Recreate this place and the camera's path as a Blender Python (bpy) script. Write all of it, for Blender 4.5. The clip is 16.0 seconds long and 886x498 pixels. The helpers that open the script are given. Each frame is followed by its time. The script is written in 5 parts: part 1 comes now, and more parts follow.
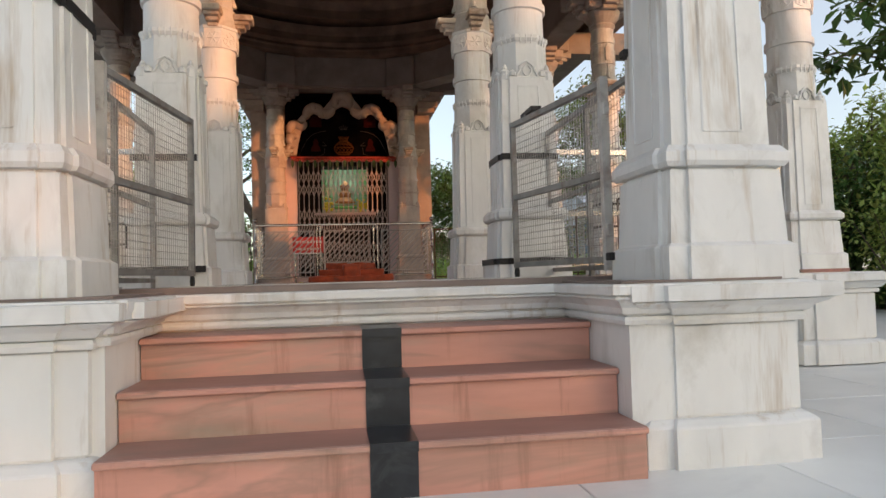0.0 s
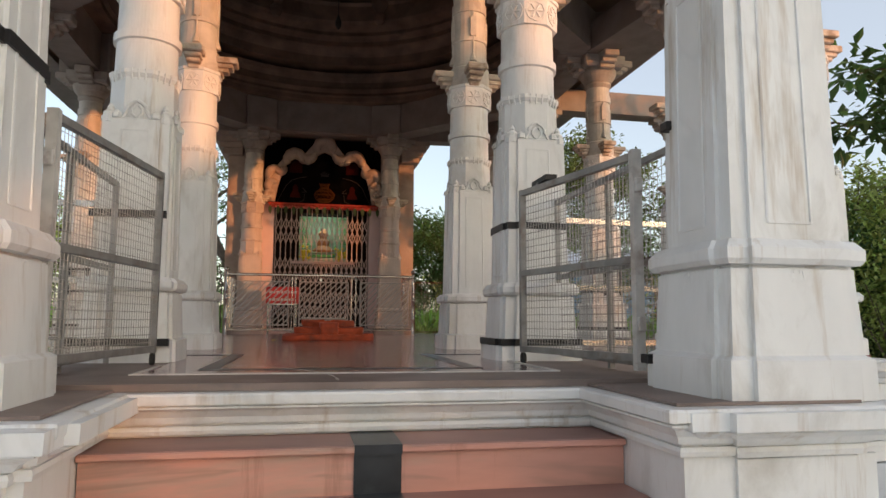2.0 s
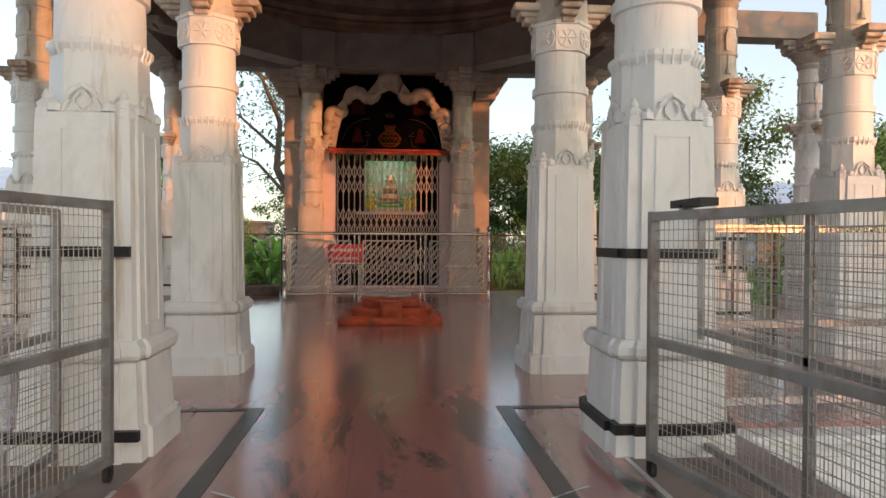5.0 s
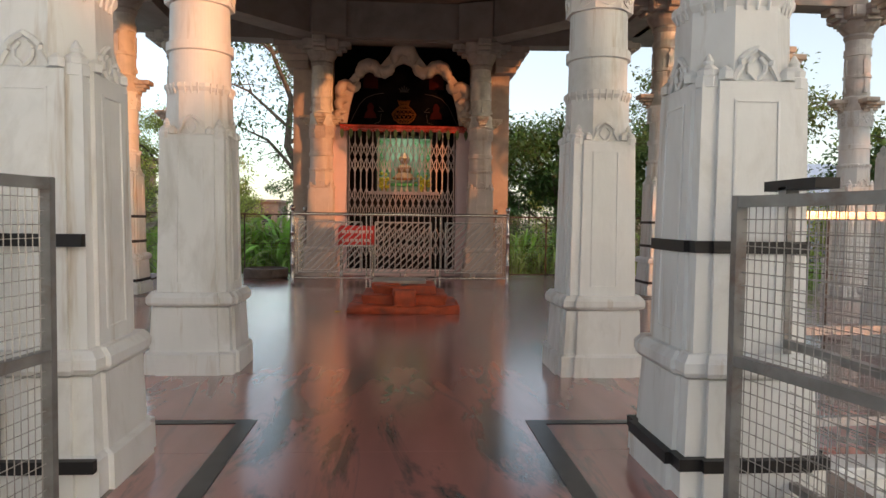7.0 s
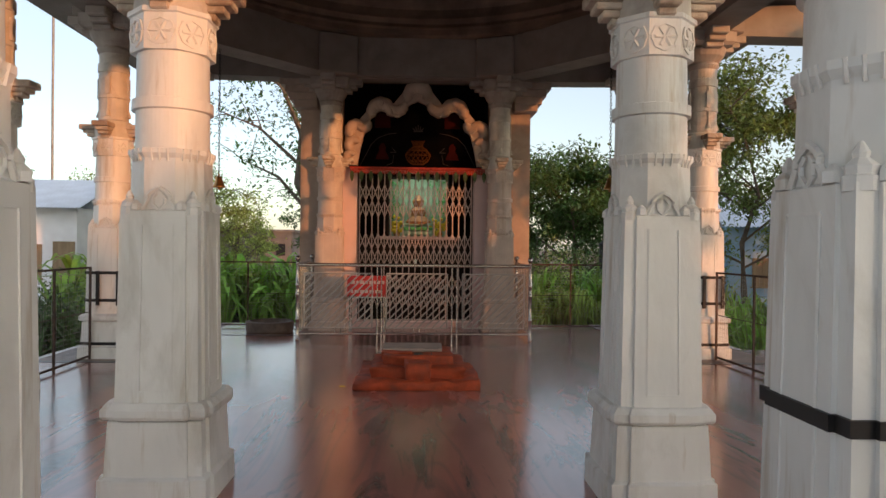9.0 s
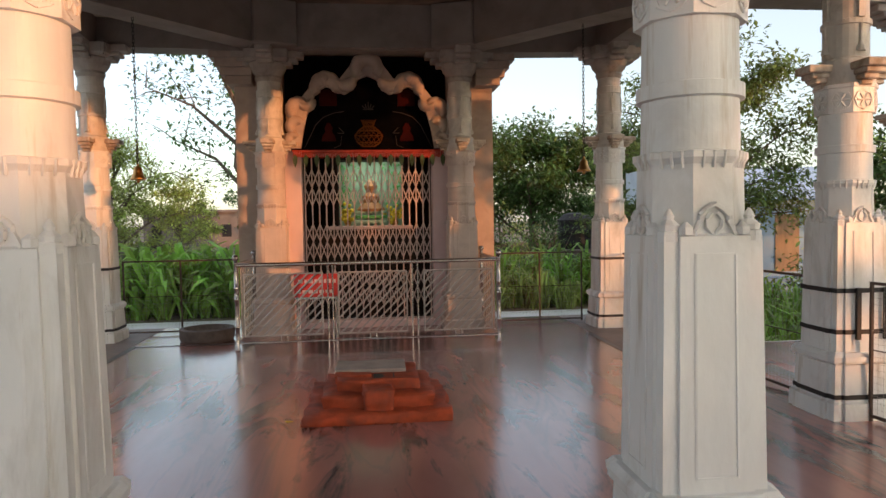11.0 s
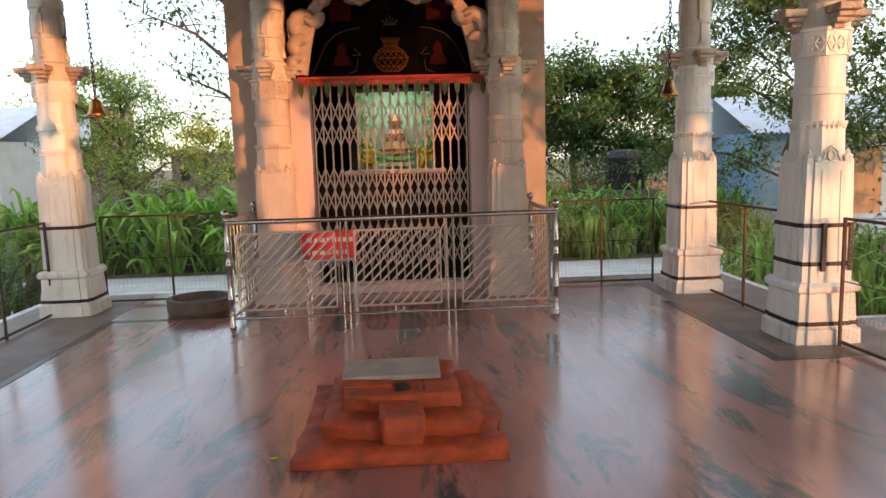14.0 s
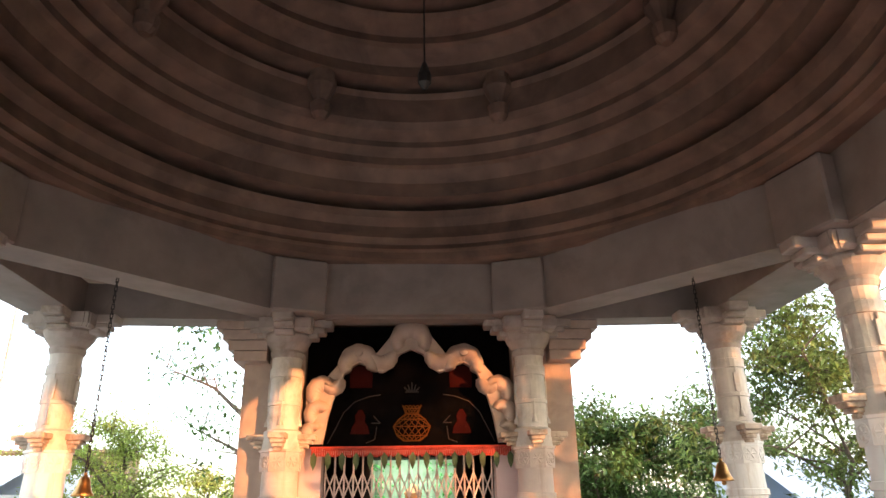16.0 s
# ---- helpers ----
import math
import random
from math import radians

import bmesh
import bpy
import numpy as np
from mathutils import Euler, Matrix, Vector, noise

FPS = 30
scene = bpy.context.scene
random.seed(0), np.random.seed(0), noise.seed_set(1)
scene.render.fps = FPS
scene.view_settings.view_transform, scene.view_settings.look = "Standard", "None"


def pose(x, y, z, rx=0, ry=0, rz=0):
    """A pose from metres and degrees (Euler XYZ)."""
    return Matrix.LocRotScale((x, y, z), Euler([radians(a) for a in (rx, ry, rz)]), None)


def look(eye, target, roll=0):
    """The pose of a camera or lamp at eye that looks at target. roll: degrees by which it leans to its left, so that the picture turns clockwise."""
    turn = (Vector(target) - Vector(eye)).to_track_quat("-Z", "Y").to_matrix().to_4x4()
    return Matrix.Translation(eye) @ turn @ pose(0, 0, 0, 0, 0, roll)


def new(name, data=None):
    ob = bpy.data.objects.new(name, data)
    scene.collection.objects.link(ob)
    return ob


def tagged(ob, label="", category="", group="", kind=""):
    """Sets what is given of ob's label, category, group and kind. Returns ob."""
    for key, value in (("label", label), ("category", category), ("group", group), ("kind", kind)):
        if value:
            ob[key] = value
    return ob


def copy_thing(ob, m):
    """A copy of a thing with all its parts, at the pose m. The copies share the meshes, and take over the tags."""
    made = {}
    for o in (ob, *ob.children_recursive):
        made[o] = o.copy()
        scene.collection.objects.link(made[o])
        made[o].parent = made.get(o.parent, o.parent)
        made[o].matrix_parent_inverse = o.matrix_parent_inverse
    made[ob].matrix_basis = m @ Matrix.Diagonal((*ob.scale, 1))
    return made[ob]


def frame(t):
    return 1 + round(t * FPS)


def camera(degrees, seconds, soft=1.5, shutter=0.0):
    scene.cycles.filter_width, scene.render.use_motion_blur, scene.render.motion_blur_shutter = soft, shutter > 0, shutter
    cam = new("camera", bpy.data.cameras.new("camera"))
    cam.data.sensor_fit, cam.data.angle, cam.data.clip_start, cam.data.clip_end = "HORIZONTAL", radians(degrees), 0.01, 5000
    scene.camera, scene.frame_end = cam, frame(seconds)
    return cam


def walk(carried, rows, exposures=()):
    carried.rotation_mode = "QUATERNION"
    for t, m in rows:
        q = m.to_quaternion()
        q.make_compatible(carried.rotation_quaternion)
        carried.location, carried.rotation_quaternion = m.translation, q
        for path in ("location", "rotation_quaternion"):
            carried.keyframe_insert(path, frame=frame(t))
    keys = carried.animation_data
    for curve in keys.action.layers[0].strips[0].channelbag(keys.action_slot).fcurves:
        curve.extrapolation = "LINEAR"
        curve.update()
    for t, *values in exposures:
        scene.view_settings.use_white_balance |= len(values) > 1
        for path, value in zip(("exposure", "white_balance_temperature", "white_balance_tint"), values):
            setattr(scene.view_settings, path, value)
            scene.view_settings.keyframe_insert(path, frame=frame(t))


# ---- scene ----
cam = camera(66.3, 16.0)
PATH = [
    (0, (-0.176, -0.834, 0.016), (0.135, 1.14, 0.1), -1.6),
    (0.5, (-0.213, -0.853, 0.0), (0.206, 1.102, 0.044), 3.3),
    (1, (-0.258, -0.771, 0.023), (0.028, 1.206, 0.118), 3.3),
    (1.5, (-0.291, -0.534, 0.127), (0.044, 1.428, 0.33), 0.4),
    (2, (-0.256, -0.316, 0.256), (0.132, 1.635, 0.469), 0.3),
    (2.5, (-0.216, -0.158, 0.413), (0.011, 1.829, 0.421), -0.1),
    (3, (-0.208, 0.123, 0.495), (0.037, 2.108, 0.529), 0.4),
    (3.5, (-0.2, 0.339, 0.643), (0.153, 2.307, 0.663), -0.1),
    (4, (-0.106, 0.565, 0.785), (0.141, 2.55, 0.805), 0.4),
    (4.2, (-0.077, 0.653, 0.836), (0.069, 2.648, 0.832), 0.4),
    (6.3, (0.001, 1.519, 1.022), (0.206, 3.508, 0.988), 0.0),
    (6.5, (-0.016, 1.511, 1.016), (0.158, 3.503, 0.988), 0.6),
    (7, (-0.014, 1.658, 1.001), (0.112, 3.652, 0.915), 0.7),
    (7.5, (-0.067, 1.932, 1.118), (0.079, 3.927, 1.126), 0.8),
    (8, (-0.05, 2.086, 1.21), (0.219, 4.061, 1.38), 1.1),
    (8.5, (-0.04, 2.198, 1.325), (0.095, 4.194, 1.318), 0.1),
    (9, (0.0, 2.47, 1.352), (0.082, 4.469, 1.343), 0.6),
    (9.2, (-0.04, 2.535, 1.41), (0.092, 4.531, 1.42), -0.7),
    (11.3, (-0.026, 3.684, 1.618), (0.198, 5.669, 1.523), -0.9),
    (11.5, (0.015, 3.8, 1.627), (0.182, 5.793, 1.587), -0.2),
    (12, (0.078, 4.133, 1.621), (0.223, 6.128, 1.579), -0.7),
    (12.5, (0.055, 4.432, 1.656), (0.403, 6.399, 1.763), -2.8),
    (13, (0.114, 4.716, 1.631), (0.35, 6.701, 1.55), -1.2),
    (13.5, (0.169, 5.052, 1.63), (0.289, 7.031, 1.37), -0.5),
    (14, (0.07, 5.306, 1.642), (0.192, 7.284, 1.376), -1.7),
    (14.5, (0.084, 5.666, 1.678), (0.128, 7.659, 1.523), 0.3),
    (15, (0.136, 5.791, 1.892), (0.136, 7.781, 2.09), 0.4),
    (15.5, (0.001, 5.798, 1.983), (0.115, 7.749, 2.407), -0.2),
    (16, (0.0, 5.80, 2.0), (0.097, 7.65, 2.703), -0.9),
]
walk(cam, [(t, look(eye, target, roll)) for t, eye, target, roll in PATH],
     [(0.0, 0.2), (1.0, 0.16), (3.0, 0.22), (3.5, 0.32), (4.0, 0.42), (6.5, 0.35), (7.0, 0.35), (8.5, 0.15), (9.0, 0.12), (11.5, 0.45), (12.5, 0.45), (14.0, 0.85), (15.0, 0.8), (15.5, 1.1), (16.0, 1.85)])

# ---- world and light ----
SUN_DIR = Vector((0.65, -0.75, 0.07)).normalized()
world = bpy.data.worlds.new("evening_sky")
scene.world = world
world.use_nodes = True
wn = world.node_tree.nodes
sky = wn.new("ShaderNodeTexSky")
sky.sky_type = "NISHITA"
sky.sun_disc = False
sky.sun_elevation = radians(14)
sky.sun_rotation = math.atan2(SUN_DIR.x, SUN_DIR.y)
sky.air_density = 1.0
sky.dust_density = 1.2
haze = wn.new("ShaderNodeVectorMath")  # even pale evening haze over the whole sky
haze.operation = "ADD"
haze.inputs[1].default_value = (2.42, 2.3, 2.24)
world.node_tree.links.new(sky.outputs[0], haze.inputs[0])
world.node_tree.links.new(haze.outputs[0], wn["Background"].inputs[0])
wn["Background"].inputs[1].default_value = 0.15
sun = new("sun", bpy.data.lights.new("sun", "SUN"))
sun.data.energy = 2.6
sun.data.angle = radians(0.6)
sun.data.color = (1.0, 0.38, 0.13)
sun.matrix_world = look(SUN_DIR * 40, (0, 0, 0))


# ---- materials ----
def mat(name, base, rough=0.5, metal=0.0, vary=0.0, scale=3.0, stain=None, stain_amt=0.0, stain_scale=1.2, bump=0.0, bump_scale=40.0,
        stretch=(1, 1, 1), spec=0.5, per_object=0.0, transmission=0.0, streak=None, streak_amt=0.0, stain_lo=0.52, stain_hi=0.72, island=0.0, glow_through=0.0,
        vein=None, vein_amt=0.0, vein_scale=1.5, vein_width=0.02, vein_stretch=(1, 1, 1)):
    m = bpy.data.materials.new(name)
    m.use_nodes = True
    nt = m.node_tree
    N, L = nt.nodes, nt.links
    b = N["Principled BSDF"]
    b.inputs["Roughness"].default_value = rough
    b.inputs["Metallic"].default_value = metal
    b.inputs["Specular IOR Level"].default_value = spec
    b.inputs["Transmission Weight"].default_value = transmission
    mp = N.new("ShaderNodeMapping")
    mp.inputs["Scale"].default_value = stretch
    geo = N.new("ShaderNodeNewGeometry")
    L.new(geo.outputs["Position"], mp.inputs["Vector"])
    rgb = N.new("ShaderNodeRGB")
    rgb.outputs[0].default_value = (*base, 1)
    col = rgb.outputs[0]
    if vary:
        n = N.new("ShaderNodeTexNoise")
        n.inputs["Scale"].default_value = scale
        n.inputs["Detail"].default_value = 6
        L.new(mp.outputs[0], n.inputs["Vector"])
        r = N.new("ShaderNodeMapRange")
        r.inputs["From Min"].default_value, r.inputs["From Max"].default_value = 0.3, 0.7
        r.inputs["To Min"].default_value, r.inputs["To Max"].default_value = 1 - vary, 1 + vary
        L.new(n.outputs["Fac"], r.inputs["Value"])
        mx = N.new("ShaderNodeVectorMath")
        mx.operation = "SCALE"
        L.new(col, mx.inputs[0])
        L.new(r.outputs[0], mx.inputs["Scale"])
        col = mx.outputs[0]
    if stain:
        n2 = N.new("ShaderNodeTexNoise")
        n2.inputs["Scale"].default_value = stain_scale
        n2.inputs["Detail"].default_value = 8
        n2.inputs["Roughness"].default_value = 0.65
        n2.inputs["Distortion"].default_value = 0.6
        L.new(mp.outputs[0], n2.inputs["Vector"])
        r2 = N.new("ShaderNodeMapRange")
        r2.inputs["From Min"].default_value, r2.inputs["From Max"].default_value = stain_lo, stain_hi
        r2.inputs["To Max"].default_value = stain_amt
        L.new(n2.outputs["Fac"], r2.inputs["Value"])
        mixn = N.new("ShaderNodeMix")
        mixn.data_type = "RGBA"
        mixn.inputs["B"].default_value = (*stain, 1)
        L.new(r2.outputs[0], mixn.inputs["Factor"])
        L.new(col, mixn.inputs["A"])
        col = mixn.outputs["Result"]
    if streak:
        m2 = N.new("ShaderNodeMapping")
        m2.inputs["Scale"].default_value = (7, 7, 0.7)
        L.new(geo.outputs["Position"], m2.inputs["Vector"])
        n4 = N.new("ShaderNodeTexNoise")
        n4.inputs["Scale"].default_value = 1.0
        n4.inputs["Detail"].default_value = 5
        n4.inputs["Roughness"].default_value = 0.7
        L.new(m2.outputs[0], n4.inputs["Vector"])
        r4 = N.new("ShaderNodeMapRange")
        r4.inputs["From Min"].default_value, r4.inputs["From Max"].default_value = 0.56, 0.74
        r4.inputs["To Max"].default_value = streak_amt
        L.new(n4.outputs["Fac"], r4.inputs["Value"])
        mx4 = N.new("ShaderNodeMix")
        mx4.data_type = "RGBA"
        mx4.inputs["B"].default_value = (*streak, 1)
        L.new(r4.outputs[0], mx4.inputs["Factor"])
        L.new(col, mx4.inputs["A"])
        col = mx4.outputs["Result"]
    if vein:
        m3 = N.new("ShaderNodeMapping")
        m3.inputs["Scale"].default_value = vein_stretch
        m3.inputs["Rotation"].default_value = (0.35, 0.25, 0.4)
        L.new(geo.outputs["Position"], m3.inputs["Vector"])
        n7 = N.new("ShaderNodeTexNoise")
        n7.inputs["Scale"].default_value = vein_scale
        n7.inputs["Detail"].default_value = 5
        n7.inputs["Distortion"].default_value = 0.8
        L.new(m3.outputs[0], n7.inputs["Vector"])
        off = N.new("ShaderNodeMath")
        off.operation = "SUBTRACT"
        off.inputs[1].default_value = 0.5
        L.new(n7.outputs["Fac"], off.inputs[0])
        mag = N.new("ShaderNodeMath")
        mag.operation = "ABSOLUTE"
        L.new(off.outputs[0], mag.inputs[0])
        r7 = N.new("ShaderNodeMapRange")
        r7.inputs["From Min"].default_value, r7.inputs["From Max"].default_value = 0.0, vein_width
        r7.inputs["To Min"].default_value, r7.inputs["To Max"].default_value = vein_amt, 0.0
        L.new(mag.outputs[0], r7.inputs["Value"])
        mx7 = N.new("ShaderNodeMix")
        mx7.data_type = "RGBA"
        mx7.inputs["B"].default_value = (*vein, 1)
        L.new(r7.outputs[0], mx7.inputs["Factor"])
        L.new(col, mx7.inputs["A"])
        col = mx7.outputs["Result"]
    if island:
        hs2 = N.new("ShaderNodeHueSaturation")
        r5 = N.new("ShaderNodeMapRange")
        r5.inputs["To Min"].default_value, r5.inputs["To Max"].default_value = 1 - island, 1 + island
        L.new(geo.outputs["Random Per Island"], r5.inputs["Value"])
        L.new(r5.outputs[0], hs2.inputs["Value"])
        r6 = N.new("ShaderNodeMapRange")
        r6.inputs["To Min"].default_value, r6.inputs["To Max"].default_value = 0.475, 0.515
        L.new(geo.outputs["Random Per Island"], r6.inputs["Value"])
        L.new(r6.outputs[0], hs2.inputs["Hue"])
        L.new(col, hs2.inputs["Color"])
        col = hs2.outputs[0]
    if per_object:
        oi = N.new("ShaderNodeObjectInfo")
        hs = N.new("ShaderNodeHueSaturation")
        r3 = N.new("ShaderNodeMapRange")
        r3.inputs["To Min"].default_value, r3.inputs["To Max"].default_value = 1 - per_object, 1 + per_object
        L.new(oi.outputs["Random"], r3.inputs["Value"])
        L.new(r3.outputs[0], hs.inputs["Value"])
        L.new(col, hs.inputs["Color"])
        col = hs.outputs[0]
    L.new(col, b.inputs["Base Color"])
    if glow_through:
        tr = N.new("ShaderNodeBsdfTranslucent")
        L.new(col, tr.inputs["Color"])
        ms = N.new("ShaderNodeMixShader")
        ms.inputs[0].default_value = glow_through
        L.new(b.outputs[0], ms.inputs[1])
        L.new(tr.outputs[0], ms.inputs[2])
        L.new(ms.outputs[0], N["Material Output"].inputs["Surface"])
    if bump:
        n3 = N.new("ShaderNodeTexNoise")
        n3.inputs["Scale"].default_value = bump_scale
        n3.inputs["Detail"].default_value = 4
        L.new(mp.outputs[0], n3.inputs["Vector"])
        bp = N.new("ShaderNodeBump")
        bp.inputs["Strength"].default_value = bump
        bp.inputs["Distance"].default_value = 0.01
        L.new(n3.outputs["Fac"], bp.inputs["Height"])
        L.new(bp.outputs[0], b.inputs["Normal"])
    return m


MARBLE = mat("white_marble", (0.77, 0.765, 0.74), 0.42, vary=0.05, scale=5, stain=(0.42, 0.39, 0.33), stain_amt=0.6, stain_scale=2.4,
             bump=0.2, bump_scale=25, stretch=(1, 1, 0.45), spec=0.4, streak=(0.40, 0.30, 0.19), streak_amt=0.75,
             vein=(0.50, 0.50, 0.48), vein_amt=0.14, vein_scale=1.1, vein_width=0.03, vein_stretch=(1, 1, 0.5))
CEIL = mat("weathered_stone", (0.18, 0.112, 0.078), 0.75, vary=0.3, scale=3, stain=(0.07, 0.048, 0.038), stain_amt=0.8, bump=0.2, bump_scale=18)
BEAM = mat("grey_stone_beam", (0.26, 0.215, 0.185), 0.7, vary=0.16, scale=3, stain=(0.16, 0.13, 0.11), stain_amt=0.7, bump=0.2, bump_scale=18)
STEP = mat("pink_marble", (0.60, 0.30, 0.23), 0.35, vary=0.16, scale=5, stain=(0.38, 0.33, 0.25), stain_amt=0.9, stain_scale=1.6, bump=0.08,
           stretch=(0.3, 1, 1.4), streak=(0.25, 0.11, 0.07), streak_amt=0.75,
           vein=(0.30, 0.20, 0.15), vein_amt=0.5, vein_scale=1.4, vein_width=0.035, vein_stretch=(0.35, 1, 2.2))
TREAD = mat("worn_pink_marble", (0.36, 0.20, 0.165), 0.5, vary=0.18, scale=4, stain=(0.25, 0.2, 0.17), stain_amt=0.7, stain_scale=1.6, bump=0.08, stretch=(0.4, 1, 1))
SHRINE = mat("pinkish_shrine_stone", (0.43, 0.33, 0.27), 0.6, vary=0.14, scale=4, stain=(0.24, 0.17, 0.13), stain_amt=0.6, stain_scale=2, bump=0.15, bump_scale=25)
SHRINECOL = mat("pinkish_column_stone", (0.56, 0.46, 0.40), 0.55, vary=0.12, scale=4, stain=(0.32, 0.24, 0.19), stain_amt=0.6, stain_scale=2, bump=0.15, bump_scale=25,
                streak=(0.30, 0.20, 0.14), streak_amt=0.5)
STRIP = mat("black_granite", (0.018, 0.02, 0.024), 0.32, vary=0.4, scale=9, stain=(0.09, 0.1, 0.1), stain_amt=0.5, stain_scale=5)
FLOOR = mat("polished_red_stone", (0.41, 0.18, 0.152), 0.2, spec=1.0, vary=0.2, scale=1.6, stain=(0.065, 0.085, 0.085), stain_amt=1.0, stain_scale=1.7,
            bump=0.03, bump_scale=6, stretch=(1.7, 0.4, 1), stain_lo=0.53, stain_hi=0.62,
            vein=(0.14, 0.12, 0.12), vein_amt=0.3, vein_scale=1.1, vein_width=0.03, vein_stretch=(2.2, 0.35, 1))
FLOOR.node_tree.nodes["Principled BSDF"].inputs["Coat Weight"].default_value = 0.5
FLOOR.node_tree.nodes["Principled BSDF"].inputs["Coat Roughness"].default_value = 0.14
APRON = mat("worn_brown_stone", (0.22, 0.165, 0.14), 0.5, vary=0.25, scale=3, stain=(0.12, 0.10, 0.09), stain_amt=0.6, bump=0.1)
INLAY = mat("dark_inlay_stone", (0.035, 0.034, 0.036), 0.3, vary=0.3, scale=8)
BASIN = mat("dark_brown_stone", (0.12, 0.09, 0.075), 0.7, vary=0.3, scale=8, bump=0.2)
WHITELINE = mat("white_inlay", (0.6, 0.57, 0.53), 0.5, vary=0.15, scale=9)
PAVE = mat("white_paving", (0.78, 0.79, 0.77), 0.45, vary=0.08, scale=1.5, stain=(0.38, 0.39, 0.38), stain_amt=0.5, stain_scale=0.6, bump=0.05)
RAILBAR = mat("dull_silver_rail_bar", (0.44, 0.39, 0.36), 0.38, 0.6, vary=0.12, scale=14)
RUST = mat("rusty_iron", (0.085, 0.052, 0.038), 0.7, 0.2, vary=0.3, scale=12, bump=0.1)
PAVE_T = mat("white_marble_slab", (0.78, 0.79, 0.77), 0.4, vary=0.08, scale=1.5, stain=(0.38, 0.39, 0.38), stain_amt=0.5, stain_scale=0.6, bump=0.05, per_object=0.05)
STEEL = mat("stainless_steel", (0.46, 0.42, 0.40), 0.22, 1.0, vary=0.1, scale=12)
GALV = mat("grey_painted_steel", (0.28, 0.27, 0.255), 0.5, 0.5, vary=0.25, scale=9, stain=(0.17, 0.08, 0.045), stain_amt=0.7, stain_scale=6, bump=0.1)
PALEGALV = mat("pale_galvanised_post", (0.58, 0.56, 0.52), 0.5, 0.1, vary=0.2, scale=9, stain=(0.20, 0.11, 0.07), stain_amt=0.7, stain_scale=6, bump=0.1)
WIRE = mat("galvanised_wire", (0.38, 0.36, 0.335), 0.5, 0.6, vary=0.3, scale=9)
BLACK = mat("black_painted_iron", (0.018, 0.016, 0.016), 0.5, 0.2, vary=0.3, scale=9)
GATEPAINT = mat("pale_pink_gate_paint", (0.57, 0.42, 0.37), 0.5, 0.1, vary=0.15, scale=9, stain=(0.35, 0.18, 0.11), stain_amt=0.5, stain_scale=7)
PINKWALL = mat("pink_painted_jamb", (0.66, 0.48, 0.46), 0.55, vary=0.06, scale=3)
BLACKPANEL = mat("black_painted_panel", (0.003, 0.0022, 0.0022), 0.9, vary=0.5, scale=5, spec=0.03)
ORANGE = mat("vermilion_paint", (0.38, 0.06, 0.018), 0.7, vary=0.35, scale=9, stain=(0.16, 0.06, 0.045), stain_amt=0.8, stain_scale=4, bump=0.25, bump_scale=30)
SLAB = mat("grey_stone_slab", (0.36, 0.30, 0.26), 0.55, vary=0.2, scale=6)
RED = mat("red_sign_plastic", (0.55, 0.035, 0.03), 0.45, vary=0.1)
WHITEINK = mat("white_lettering", (0.62, 0.52, 0.48), 0.6)
BRASS = mat("brass", (0.55, 0.30, 0.11), 0.32, 1.0, vary=0.2, scale=14)
IRON = mat("dark_iron_chain", (0.05, 0.045, 0.04), 0.5, 0.7)
GOLDPAINT = mat("dull_gold_paint", (0.09, 0.032, 0.008), 0.9, vary=0.2, spec=0.05)
REDPAINT = mat("dark_red_paint", (0.035, 0.005, 0.004), 0.9, vary=0.2, spec=0.05)
GREYPAINT = mat("faint_grey_paint", (0.05, 0.04, 0.038), 0.9, vary=0.3, spec=0.05)
TORAN = mat("red_cloth", (0.42, 0.05, 0.03), 0.8, vary=0.3, scale=20)
LEAFDRY = mat("mango_leaf", (0.07, 0.10, 0.03), 0.6, vary=0.3, scale=10)
# near-black base colour puts the shrine room's shade into its surfaces
DARKWALL = mat("shade_black_shrine_wall", (0.028, 0.02, 0.017), 0.85, vary=0.2, spec=0.15)
MINT = mat("pale_mint_cloth", (0.30, 0.44, 0.31), 0.8, vary=0.2, scale=9)
LEAFDECOR = mat("bright_green_decoration", (0.08, 0.34, 0.09), 0.5, vary=0.4, scale=14)
STATUE = mat("orange_painted_statue", (0.40, 0.19, 0.08), 0.7, vary=0.3, scale=14, stain=(0.50, 0.42, 0.28), stain_amt=0.6, stain_scale=9)
# upper shafts have a darker base colour than the lower ones
UPPER = mat("darker_upper_marble", (0.60, 0.55, 0.49), 0.55, vary=0.15, scale=6, stain=(0.32, 0.26, 0.21), stain_amt=0.8, stain_scale=3, bump=0.2, bump_scale=25)
# capitals and corbels are browner and darker than the shafts
CAPITAL = mat("brown_grey_capital_stone", (0.40, 0.345, 0.30), 0.65, vary=0.18, scale=5, stain=(0.20, 0.15, 0.12), stain_amt=0.8, stain_scale=3, bump=0.2, bump_scale=25)
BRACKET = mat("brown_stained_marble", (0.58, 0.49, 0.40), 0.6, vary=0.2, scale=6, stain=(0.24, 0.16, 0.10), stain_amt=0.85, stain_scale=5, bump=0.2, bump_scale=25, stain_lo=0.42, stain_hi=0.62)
YELLOW = mat("yellow_flowers", (0.66, 0.52, 0.04), 0.7, vary=0.25, scale=30)
GROUND = mat("dry_soil", (0.20, 0.15, 0.10), 0.9, vary=0.25, scale=0.6, stain=(0.10, 0.11, 0.05), stain_amt=0.8, stain_scale=0.25, bump=0.3, bump_scale=8)
PLASTER = mat("pale_blue_plaster", (0.84, 0.86, 0.90), 0.8, vary=0.08, scale=1.5)
